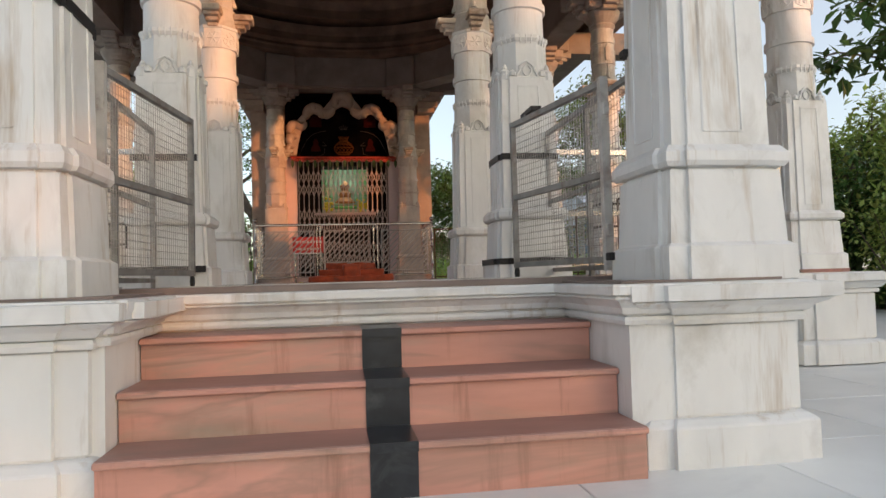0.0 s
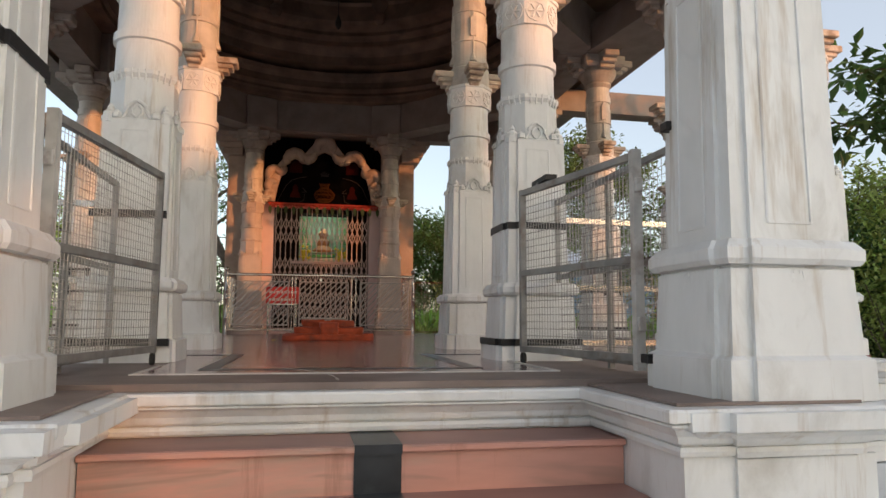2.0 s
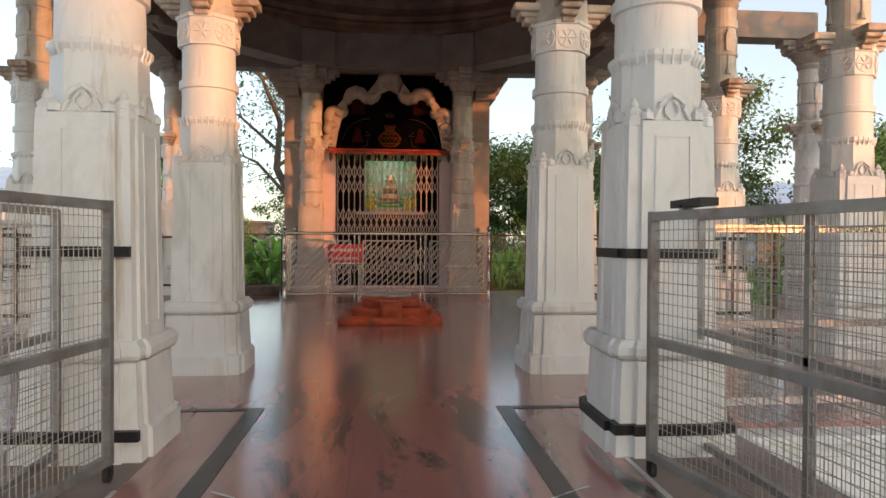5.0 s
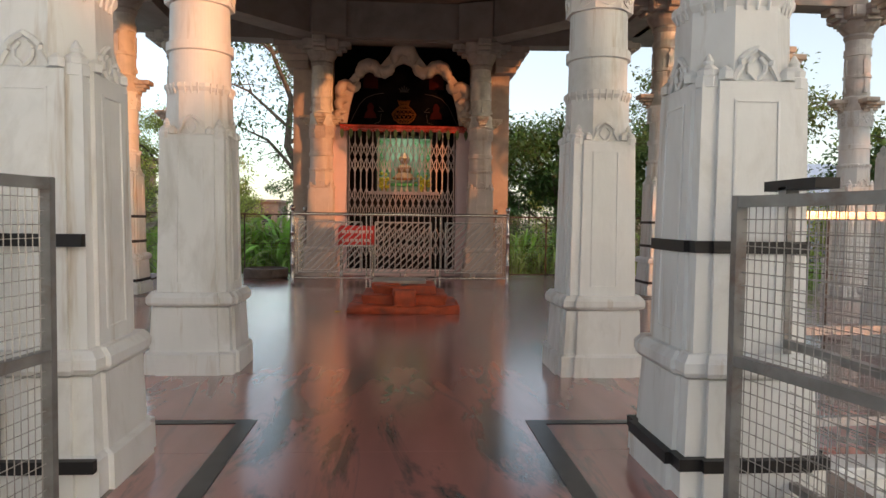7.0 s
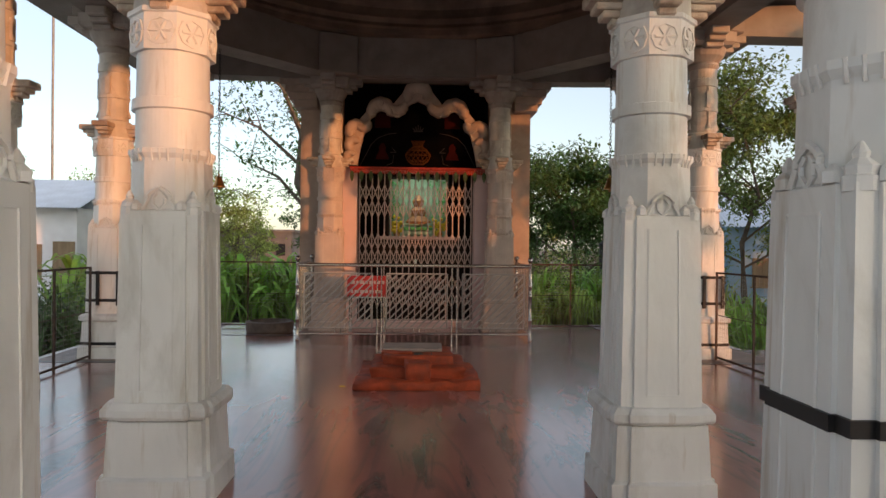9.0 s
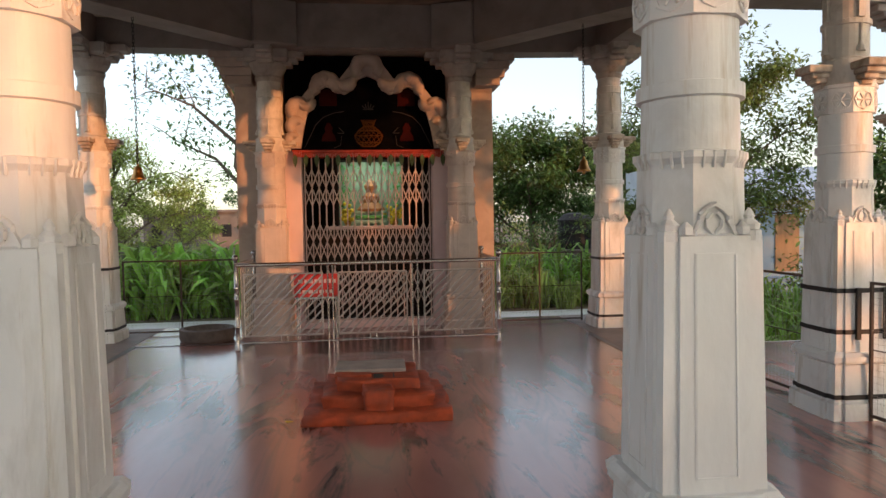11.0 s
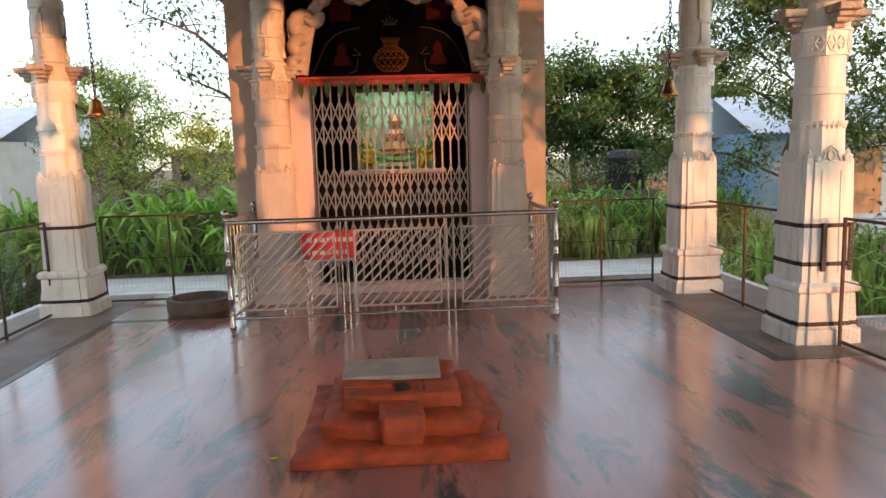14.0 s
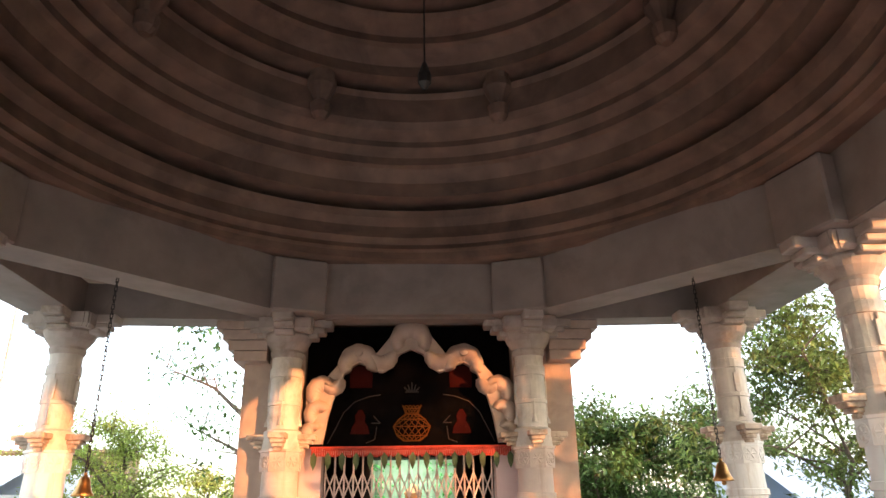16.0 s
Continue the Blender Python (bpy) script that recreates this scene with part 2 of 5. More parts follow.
BLUEPL = mat("blue_plaster", (0.24, 0.40, 0.58), 0.8, vary=0.12, scale=1.5)
SHEET = mat("pale_roof_sheet", (0.70, 0.76, 0.84), 0.45, vary=0.08, scale=2)
WOODDOOR = mat("weathered_door_wood", (0.28, 0.20, 0.12), 0.7, vary=0.2, scale=8, stretch=(1, 1, 0.2))
FARWALL = mat("far_brick_and_plaster", (0.17, 0.15, 0.135), 0.85, vary=0.2, scale=0.8)
BARK = mat("bark", (0.13, 0.10, 0.075), 0.9, vary=0.3, scale=8, bump=0.5, bump_scale=20)
LEAF_A = mat("dark_green_leaf", (0.08, 0.15, 0.04), 0.55, vary=0.5, scale=1.2, island=0.45, glow_through=0.35)
LEAF_B = mat("light_green_leaf", (0.30, 0.38, 0.09), 0.55, vary=0.45, scale=1.5, island=0.45, glow_through=0.35)
LEAF_D = mat("olive_green_leaf", (0.16, 0.22, 0.06), 0.55, vary=0.5, scale=1.5, island=0.5, glow_through=0.35)
LEAF_C = mat("bright_green_blade", (0.22, 0.39, 0.06), 0.45, vary=0.5, scale=2.0, island=0.45, glow_through=0.35)
TYRE = mat("dark_rubber", (0.03, 0.027, 0.025), 0.8, vary=0.3)


# ---- mesh helpers ----
def make(name, bm, material, parent=None, label="", smooth=False):
    me = bpy.data.meshes.new(name)
    bm.normal_update()
    bm.to_mesh(me)
    bm.free()
    me.materials.append(material)
    if smooth:
        for p in me.polygons:
            p.use_smooth = True
    ob = new(name, me)
    if parent:
        ob.parent = parent
    if label:
        ob["label"] = label
    return ob


def part(name, bm, material, parent, label="", smooth=False):
    return make(name, bm, material, parent, label, smooth)


def thing(name, at=(0, 0, 0), label="", category="", group="", rz=0, kind=""):
    ob = new(name)
    ob.empty_display_size = 0.1
    ob.matrix_basis = pose(*at, 0, 0, rz)
    return tagged(ob, label, category, group, kind)


def box(bm, x0, y0, z0, x1, y1, z1, bevel=0.0):
    g = bmesh.ops.create_cube(bm, size=1, matrix=Matrix.LocRotScale(((x0 + x1) / 2, (y0 + y1) / 2, (z0 + z1) / 2), None,
                                                                    (abs(x1 - x0), abs(y1 - y0), abs(z1 - z0))))
    if bevel:
        vs = set(g["verts"])
        es = [e for e in bm.edges if e.verts[0] in vs and e.verts[1] in vs]
        bmesh.ops.bevel(bm, geom=es, offset=bevel, segments=1, affect="EDGES")
    return bm


def B(*a, bevel=0.0):
    return box(bmesh.new(), *a, bevel=bevel)


def bar(bm, a, b, w, h=None, seg=4, up=(0, 0, 1)):
    """A straight rod from a to b: square (seg 4) or round."""
    a, b = Vector(a), Vector(b)
    d = b - a
    q = d.to_track_quat("Z", "Y")
    h = h or w
    rot = q.to_matrix().to_4x4()
    rs = []
    for end in (a, b):
        ring = []
        for i in range(seg):
            an = 2 * math.pi * (i + 0.5) / seg
            k = math.sqrt(2) / 2 if seg == 4 else 0.5
            ring.append(bm.verts.new(end + rot @ Vector((math.cos(an) * w * k, math.sin(an) * h * k, 0))))
        rs.append(ring)
    for i in range(seg):
        j = (i + 1) % seg
        bm.faces.new((rs[0][i], rs[0][j], rs[1][j], rs[1][i]))
    bm.faces.new(rs[0][::-1])
    bm.faces.new(rs[1])
    return bm


def loft(bm, loops, cap=True):
    rings = [[bm.verts.new(p) for p in lp] for lp in loops]
    n = len(rings[0])
    for r0, r1 in zip(rings, rings[1:]):
        for i in range(n):
            j = (i + 1) % n
            bm.faces.new((r0[i], r0[j], r1[j], r1[i]))
    if cap:
        bm.faces.new(rings[0][::-1])
        bm.faces.new(rings[-1])
    return bm


def circle(r, z, n, turn=0.0, cx=0.0, cy=0.0):
    return [(cx + r * math.cos(2 * math.pi * i / n + turn), cy + r * math.sin(2 * math.pi * i / n + turn), z) for i in range(n)]


def redent(h, z, k=1.0):
    """A square plan of half-width h with one shallow step at each corner."""
    a, b, c = h, h * (1 - 0.07 * k), h * (1 - 0.34 * k)
    q = [(a, -c), (a, c), (b, c), (b, b), (c, b), (c, a)]
    out = []
    for s in range(4):
        for x, y in q[1:]:
            for _ in range(s):
                x, y = -y, x
            out.append((x, y, z))
    return out


def lathe(bm, profile, n=24, cx=0.0, cy=0.0, turn=0.0):
    return loft(bm, [circle(r, z, n, turn, cx, cy) for r, z in profile])


def taper(bm, pts, radii, seg=7):
    rings = []
    for i, (p, r) in enumerate(zip(pts, radii)):
        d = (pts[min(i + 1, len(pts) - 1)] - pts[max(i - 1, 0)]).normalized()
        rot = d.to_track_quat("Z", "Y").to_matrix()
        rings.append([bm.verts.new(p + rot @ Vector((math.cos(a) * r, math.sin(a) * r, 0))) for a in [2 * math.pi * k / seg for k in range(seg)]])
    for a, b in zip(rings, rings[1:]):
        for k in range(seg):
            bm.faces.new((a[k], a[(k + 1) % seg], b[(k + 1) % seg], b[k]))
    bm.faces.new(rings[-1])


OCT = math.pi / 8


# ---- columns ----
def finial(bm, x, y, z, s=1.0):
    lathe(bm, [(0.055 * s, z), (0.055 * s, z + 0.045 * s), (0.045 * s, z + 0.05 * s), (0.05 * s, z + 0.075 * s), (0.022 * s, z + 0.10 * s),
               (0.026 * s, z + 0.115 * s), (0.006 * s, z + 0.15 * s)], 8, x, y)


def crest(bm, ang, r, z):
    """A carved leaf crest standing against a face."""
    m = Matrix.Rotation(ang, 4, "Z")
    for side in (-1, 1):
        pts = [(0.085, 0.0), (0.07, 0.03), (0.055, 0.055), (0.058, 0.075), (0.035, 0.098), (0.0, 0.118)]
        for (u0, v0), (u1, v1) in zip(pts, pts[1:]):
            bar(bm, m @ Vector((r, side * u0, z + v0)), m @ Vector((r, side * u1, z + v1)), 0.024, seg=5)
        pts = [(0.0, 0.0), (0.03, 0.03), (0.032, 0.06), (0.012, 0.085)]
        for (u0, v0), (u1, v1) in zip(pts, pts[1:]):
            bar(bm, m @ Vector((r, side * u0, z + v0)), m @ Vector((r, side * u1, z + v1)), 0.018, seg=5)
        lathe(bm, [(0.03, z), (0.028, z + 0.03), (0.006, z + 0.05)], 6, *(m @ Vector((r, side * 0.115, 0))).xy)


def column(name, x, y, base=0.0, label="", turn=0, stone=MARBLE):
    col = thing(name, (x, y, base), label, "column", "temple columns", turn)
    bm = bmesh.new()
    prof = [(0.30, 0.0), (0.297, 0.13), (0.272, 0.145), (0.258, 0.425), (0.243, 0.428), (0.243, 0.436), (0.275, 0.438), (0.288, 0.455), (0.288, 0.49), (0.262, 0.52)]
    loft(bm, [redent(h, z) for h, z in prof])
    pl = part("pedestal", bm, stone, col)
    bm = bmesh.new()
    for s in range(4):
        m = Matrix.Rotation(s * math.pi / 2, 4, "Z")
        for side in (-1, 1):
            for k in range(9):
                q = k / 8
                u, v = side * (0.012 + 0.03 * q + 0.075 * q ** 3), 0.415 - 0.235 * q
                if k == 8:
                    u, v = side * 0.15, 0.20
                p0_, p1_ = m @ Vector((0.2545, u, v)), m @ Vector((0.2605, u, v))
                bar(bm, p0_, p1_, 0.011 + 0.006 * q, seg=6)
            for k in range(5):
                q0, q1 = k / 5, (k + 1) / 5
                pa = m @ Vector((0.2555, side * (0.02 + 0.03 * q0 + 0.07 * q0 ** 3), 0.42 - 0.22 * q0))
                pb = m @ Vector((0.2555, side * (0.02 + 0.03 * q1 + 0.07 * q1 ** 3), 0.42 - 0.22 * q1))
                bar(bm, pa, pb, 0.010, seg=5)
    part("relief", bm, stone, pl, "worn carved vine relief")
    bm = bmesh.new()
    loft(bm, [redent(0.232, 0.52), redent(0.215, 1.52), redent(0.19, 1.535)])
    sh = part("shaft", bm, stone, col)
    bm = bmesh.new()
    for s in range(4):
        m = Matrix.Rotation(s * math.pi / 2, 4, "Z")
        for u in (-0.085, 0.085):
            bar(bm, m @ Vector((0.231, u, 0.58)), m @ Vector((0.2165, u * 0.95, 1.45)), 0.009)
        for z in (0.58, 1.45):
            h = 0.232 - 0.017 * (z - 0.52)
            bar(bm, m @ Vector((h, -0.085, z)), m @ Vector((h, 0.085, z)), 0.009)
    part("panel_moulding", bm, stone, sh)
    bm = bmesh.new()
    for s in range(4):
        crest(bm, s * math.pi / 2, 0.205, 1.525)
        m = Matrix.Rotation(s * math.pi / 2, 4, "Z")
        finial(bm, *(m @ Vector((0.165, 0.165, 0))).xy, 1.5, 0.85)
    part("carved_crest", bm, stone, col)
    bm = bmesh.new()
    lathe(bm, [(0.215, 1.50), (0.208, 1.80), (0.226, 1.825), (0.226, 1.85), (0.20, 1.855)], 8, turn=OCT)
    for s in range(8):
        a0, a1 = OCT + s * math.pi / 4, OCT + (s + 1) * math.pi / 4
        for k in (0.25, 0.5, 0.75):
            p = Vector((math.cos(a0), math.sin(a0), 0)) * (1 - k) + Vector((math.cos(a1), math.sin(a1), 0)) * k
            bar(bm, p * 0.214 + Vector((0, 0, 1.785)), p * 0.228 + Vector((0, 0, 1.85)), 0.014, seg=5)
    part("octagonal_drum", bm, stone, col)
    bm = bmesh.new()
    lathe(bm, [(0.195, 1.85), (0.192, 2.06), (0.212, 2.065), (0.212, 2.12), (0.192, 2.125), (0.188, 2.37)], 56)
    part("round_drum", bm, stone, col, smooth=False)
    bm = bmesh.new()
    lathe(bm, [(0.222, 2.37), (0.222, 2.56), (0.235, 2.565), (0.235, 2.59)], 8, turn=OCT)
    band = part("flower_band", bm, stone, col)
    bm = bmesh.new()
    for s in range(8):
        m = Matrix.Rotation(s * math.pi / 4, 4, "Z")
        for k in range(6):
            a = k * math.pi / 3
            bar(bm, m @ Vector((0.206, 0, 2.465)), m @ Vector((0.206, 0.055 * math.cos(a), 2.465 + 0.055 * math.sin(a))), 0.02, seg=5)
        pts = [(0.072 * math.cos(k * math.pi / 4), 2.465 + 0.072 * math.sin(k * math.pi / 4)) for k in range(9)]
        for (u0, v0), (u1, v1) in zip(pts, pts[1:]):
            bar(bm, m @ Vector((0.206, u0, v0)), m @ Vector((0.206, u1, v1)), 0.014, seg=4)
    part("flower_relief", bm, stone, band)
    for s in range(4):
        bm = bmesh.new()
        m = Matrix.Rotation(s * math.pi / 2, 4, "Z")
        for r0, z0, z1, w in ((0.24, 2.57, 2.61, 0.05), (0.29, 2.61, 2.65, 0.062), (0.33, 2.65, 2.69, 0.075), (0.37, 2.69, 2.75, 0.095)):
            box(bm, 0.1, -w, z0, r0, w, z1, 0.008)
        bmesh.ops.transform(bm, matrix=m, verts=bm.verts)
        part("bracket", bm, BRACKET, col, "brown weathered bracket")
    bm = bmesh.new()
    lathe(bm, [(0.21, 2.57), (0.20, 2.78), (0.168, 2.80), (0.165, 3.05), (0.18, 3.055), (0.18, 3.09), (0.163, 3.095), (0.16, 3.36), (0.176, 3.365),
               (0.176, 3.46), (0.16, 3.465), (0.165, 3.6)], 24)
    upper = part("upper_shaft", bm, UPPER, col, "darker grey upper shaft")
    bm = bmesh.new()
    for s in range(4):
        m = Matrix.Rotation(s * math.pi / 2, 4, "Z")
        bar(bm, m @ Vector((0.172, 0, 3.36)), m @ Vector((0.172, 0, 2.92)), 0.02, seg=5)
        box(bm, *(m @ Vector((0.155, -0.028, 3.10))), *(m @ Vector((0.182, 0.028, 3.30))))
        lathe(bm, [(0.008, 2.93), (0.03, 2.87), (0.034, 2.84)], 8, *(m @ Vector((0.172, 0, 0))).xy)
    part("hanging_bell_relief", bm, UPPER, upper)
    bm = bmesh.new()
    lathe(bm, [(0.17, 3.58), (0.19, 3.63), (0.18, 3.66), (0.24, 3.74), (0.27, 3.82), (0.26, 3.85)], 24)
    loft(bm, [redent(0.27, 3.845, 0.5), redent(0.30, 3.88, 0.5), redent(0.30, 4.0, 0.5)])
    part("capital", bm, CAPITAL, col, "brown-grey capital")
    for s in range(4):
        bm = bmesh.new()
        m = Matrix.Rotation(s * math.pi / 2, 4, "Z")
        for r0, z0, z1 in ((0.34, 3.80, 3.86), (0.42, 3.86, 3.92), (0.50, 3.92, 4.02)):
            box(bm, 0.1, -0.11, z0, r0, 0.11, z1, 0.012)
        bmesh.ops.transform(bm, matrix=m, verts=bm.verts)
        part("corbel", bm, CAPITAL, col, "brown-grey corbel")
    return col


COLS = [(1.285, 4.30), (-1.348, 4.37), (1.30, 6.19), (-1.342, 6.28), (4.05, 4.85), (-4.05, 4.85), (3.77, 8.55), (-3.70, 8.55),
        (3.60, 10.88), (-3.62, 10.75), (3.50, 13.10), (-3.70, 13.25), (3.95, 6.65), (-3.9, 6.65), (6.4, 10.95)]
first = column("stone_column", *COLS[0], label="white carved marble column on a square pedestal")
for c in COLS[1:]:
    copy_thing(first, pose(*c, 0))
shrine_col = column("shrine_column", 1.36, 13.45, label="pinkish carved stone column beside the shrine door", stone=SHRINECOL)
copy_thing(shrine_col, pose(-1.38, 13.5, 0))
PORCH = [(1.49, 2.26), (-1.49, 2.26)]
GROW = Matrix.Diagonal((1.10, 1.10, 1.15, 1.0))
for c in ((1.54, 2.195), (-1.485, 2.215)):
    o = copy_thing(first, pose(*c, -0.028) @ GROW)
    o["label"] = "white carved marble porch column beside the steps"

# ---- platform, steps, ground ----
GZ = -0.812
bm = bmesh.new()
box(bm, -400, -400, GZ - 0.3, 400, 400, GZ - 0.02)
tagged(make("ground", bm, GROUND), "dry brown soil with scrub", "ground", kind="structure")
bm = B(-11, -9, GZ - 0.2, 10, 20.7, GZ - 0.012)
pav = tagged(make("pavement", bm, PAVE), "white marble paving round the temple", "pavement", kind="structure")


def slab(name, x0, y0, x1, y1, z0, z1, m, label, cat="platform"):
    return tagged(make(name, B(x0, y0, z0, x1, y1, z1), m), label, cat, kind="structure")


slab("platform_main", -4.4, 4.5, 4.4, 14.3, GZ, -0.2, MARBLE, "white marble base of the temple platform")
slab("platform_porch", -1.72, 2.66, 1.72, 4.498, GZ, -0.2, MARBLE, "white marble base of the porch")
slab("platform_side_porch", 4.402, 8.1, 7.0, 11.5, GZ, -0.2, MARBLE, "white marble base of the side porch")
slab("floor_side_porch", 4.324, 8.2, 6.93, 11.4, -0.031, 0.0, FLOOR, "polished red stone side porch floor", "floor")
for sx in (-1, 1):
    slab("platform_cheek", sx * 1.045, 1.9, sx * 1.72, 2.658, GZ, -0.2, MARBLE, "white marble cheek beside the steps")


def cornice(pts, closed=False):
    """Moulded marble edge along a run of outward corners."""
    prof = [(0.0, -0.225), (0.03, -0.222), (0.034, -0.205), (0.03, -0.19), (0.018, -0.188), (0.018, -0.18), (0.045, -0.176), (0.052, -0.15), (0.075, -0.122), (0.098, -0.112), (0.098, -0.104), (0.088, -0.102), (0.088, -0.096), (0.115, -0.094), (0.118, -0.06), (0.112, -0.051), (-0.1, -0.05)]
    bm = bmesh.new()
    n = len(pts)
    rows = []
    for i, p in enumerate(pts):
        p = Vector(p)
        d0 = (p - Vector(pts[i - 1])).normalized() if i else None
        d1 = (Vector(pts[i + 1]) - p).normalized() if i < n - 1 else None
        ns = [Vector((d.y, -d.x)) for d in (d0, d1) if d is not None]
        v = ns[0] if len(ns) == 1 else (ns[0] + ns[1]) / (1 + ns[0].dot(ns[1]))
        rows.append([bm.verts.new((p.x + v.x * o, p.y + v.y * o, z + 0.018)) for o, z in prof])
    for r0, r1 in zip(rows, rows[1:]):
        for k in range(len(prof) - 1):
            bm.faces.new((r0[k], r1[k], r1[k + 1], r0[k + 1]))
    return bm


run = [(-4.4, 14.3), (-4.4, 4.5), (-1.72, 4.5), (-1.72, 1.9), (-1.045, 1.9), (-1.045, 2.66), (1.045, 2.66), (1.045, 1.9), (1.72, 1.9), (1.72, 4.5), (4.4, 4.5), (4.4, 8.1), (7.0, 8.1),
       (7.0, 11.5), (4.4, 11.5), (4.4, 14.3), (-4.4, 14.3)]
tagged(make("trim_cornice", cornice(run), MARBLE), "moulded white marble cornice round the platform", "cornice", kind="structure")
# floor layers
slab("floor", -4.32, 4.55, 4.32, 14.2, -0.031, 0.0, FLOOR, "polished red stone floor with dark streaks", "floor")
slab("floor_porch", -1.05, 3.102, 1.05, 4.548, -0.031, 0.0, FLOOR, "polished red stone porch floor", "floor")
for sx in (-1, 1):
    slab("floor_porch_side", sx * 1.052, 3.102, sx * 1.74, 4.548, -0.031, 0.0, APRON, "worn brown stone beside the porch floor", "floor")
for sx in (-1, 1):
    slab("floor_cheek", sx * 1.0, 1.86, sx * 1.74, 2.618, -0.031, -0.020, APRON, "worn brown stone ledge", "floor")
slab("floor_apron", -1.74, 2.62, 1.74, 3.10, -0.031, 0.0, APRON, "worn brown stone apron above the steps", "floor")
for x0, x1 in ((-4.3, -3.105), (3.025, 4.3)):
    slab("floor_margin", x0, 10.33, x1, 14.19, -0.004, 0.004, APRON, "worn brown stone margin of the hall floor", "floor")
inl = thing("floor_inlay", label="dark and white stone lines let into the floor", category="inlay", kind="structure")
for x0, y0, x1, y1 in ((-0.80, 3.39, 0.71, 3.45), (-0.80, 3.45, -0.71, 4.96), (0.62, 3.45, 0.71, 4.92), (-1.6, 4.96, -0.71, 5.02), (0.62, 4.92, 1.6, 4.98),
                       (-3.10, 10.33, -3.02, 12.66), (2.94, 10.33, 3.02, 12.5), (2.94, 10.25, 4.3, 10.33), (-4.3, 10.25, -3.02, 10.33), (-3.02, 12.60, -1.75, 12.66)):
    part("dark_line", B(x0, y0, -0.002, x1, y1, 0.004), INLAY, inl)
for x0, y0, x1, y1 in ((-1.06, 3.09, 1.05, 3.115), (1.04, 3.115, 1.06, 4.15), (-1.06, 3.115, -1.045, 3.75)):
    part("white_line", B(x0, y0, -0.002, x1, y1, 0.006), WHITELINE, inl)

# pale marks that the gate wheels have scraped
for hx, hy, rad, a0, a1 in ((-1.31, 2.70, 1.19, -2, 58), (1.30, 2.70, 1.10, 118, 150)):
    bm = bmesh.new()
    edge = []
    for k in range(25):
        a = radians(a0 + (a1 - a0) * k / 24)
        w = 0.005 + 0.003 * math.sin(k * 1.7)
        edge.append([bm.verts.new((hx + math.cos(a) * (rad + d), hy + math.sin(a) * (rad + d), 0.0065)) for d in (-w, w)])
    for q0, q1 in zip(edge, edge[1:]):
        bm.faces.new((q0[0], q0[1], q1[1], q1[0]))
    part("scrape_mark", bm, WHITELINE, inl, "pale curved scrape of a gate wheel")

steps = thing("steps", label="pink marble steps up to the temple porch", category="steps", kind="structure")
NOS = [(1.742, -0.60), (2.017, -0.40), (2.335, -0.215)]
for i, (y, z) in enumerate(NOS):
    y1 = NOS[i + 1][0] + 0.03 if i < 2 else 2.66
    part("tread", B(-1.043, y, z - 0.032, 1.043, y1, z, bevel=0.008), TREAD, steps)
    part("nosing", B(-1.042, y - 0.006, z - 0.03, 1.042, y + 0.012, z - 0.004, bevel=0.006), STEP, steps, "lighter pink marble nosing")
    part("riser", B(-1.040, y + 0.022, GZ, 1.040, y1 + 0.005, z - 0.034), STEP, steps)
    part("black_strip", B(-0.067, y - 0.010, z - 0.034, 0.116, y1 - 0.005, z + 0.004), STRIP, steps, "black granite strip")
    part("black_strip", B(-0.067, y + 0.016, NOS[i - 1][1] if i else GZ, 0.116, y + 0.03, z - 0.03), STRIP, steps, "black granite strip")


def plinth(x, y):
    p = thing("column_plinth", (x, y, GZ), "white marble plinth under a porch column", "plinth", "plinths")
    for nm, prof_p in (("base_course", ((0.375, 0.0), (0.375, 0.165), (0.37, 0.175), (0.345, 0.195), (0.33, 0.20))),
                       ("die", ((0.318, 0.20), (0.318, 0.208), (0.325, 0.212), (0.325, 0.59), (0.318, 0.596))),
                       ("cap_moulding", ((0.345, 0.60), (0.35, 0.62), (0.345, 0.635), (0.335, 0.637), (0.36, 0.645), (0.38, 0.67), (0.425, 0.695), (0.425, 0.70), (0.415, 0.702), (0.45, 0.706),
                                         (0.452, 0.768), (0.30, 0.774)))):
        bm = bmesh.new()
        loft(bm, [redent(h, z) for h, z in prof_p])
        part(nm, bm, MARBLE, p)
    return p


p0 = plinth(*PORCH[0])
p0.matrix_basis = pose(*PORCH[0], GZ) @ Matrix.Diagonal((1.15, 1.15, 1.0, 1.0))
copy_thing(p0, pose(*PORCH[1], GZ) @ Matrix.Diagonal((1.15, 1.15, 1.0, 1.0)))
for x, y in ((4.1, 4.78), (-4.1, 4.78)):
    copy_thing(p0, pose(x, y, GZ))

# ---- roof, beams and dome ----
octo = [(1.30, 6.25), (3.62, 8.55), (3.60, 10.85), (1.36, 13.4), (-1.36, 13.4), (-3.66, 10.85), (-3.66, 8.55), (-1.30, 6.25)]


roof = thing("ceiling_beams", label="weathered stone roof beams between the columns", category="beam", kind="structure")


def hbeam(a, b, z0, z1, w):
    a, b = Vector((*a, 0)), Vector((*b, 0))
    d = (b - a).normalized()
    nrm = Vector((-d.y, d.x, 0)) * w / 2
    bm = bmesh.new()
    lo = [a - nrm, b - nrm, b + nrm, a + nrm]
    loft(bm, [[(p.x, p.y, z) for p in lo] for z in (z0, z1)])
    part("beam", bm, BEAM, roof)


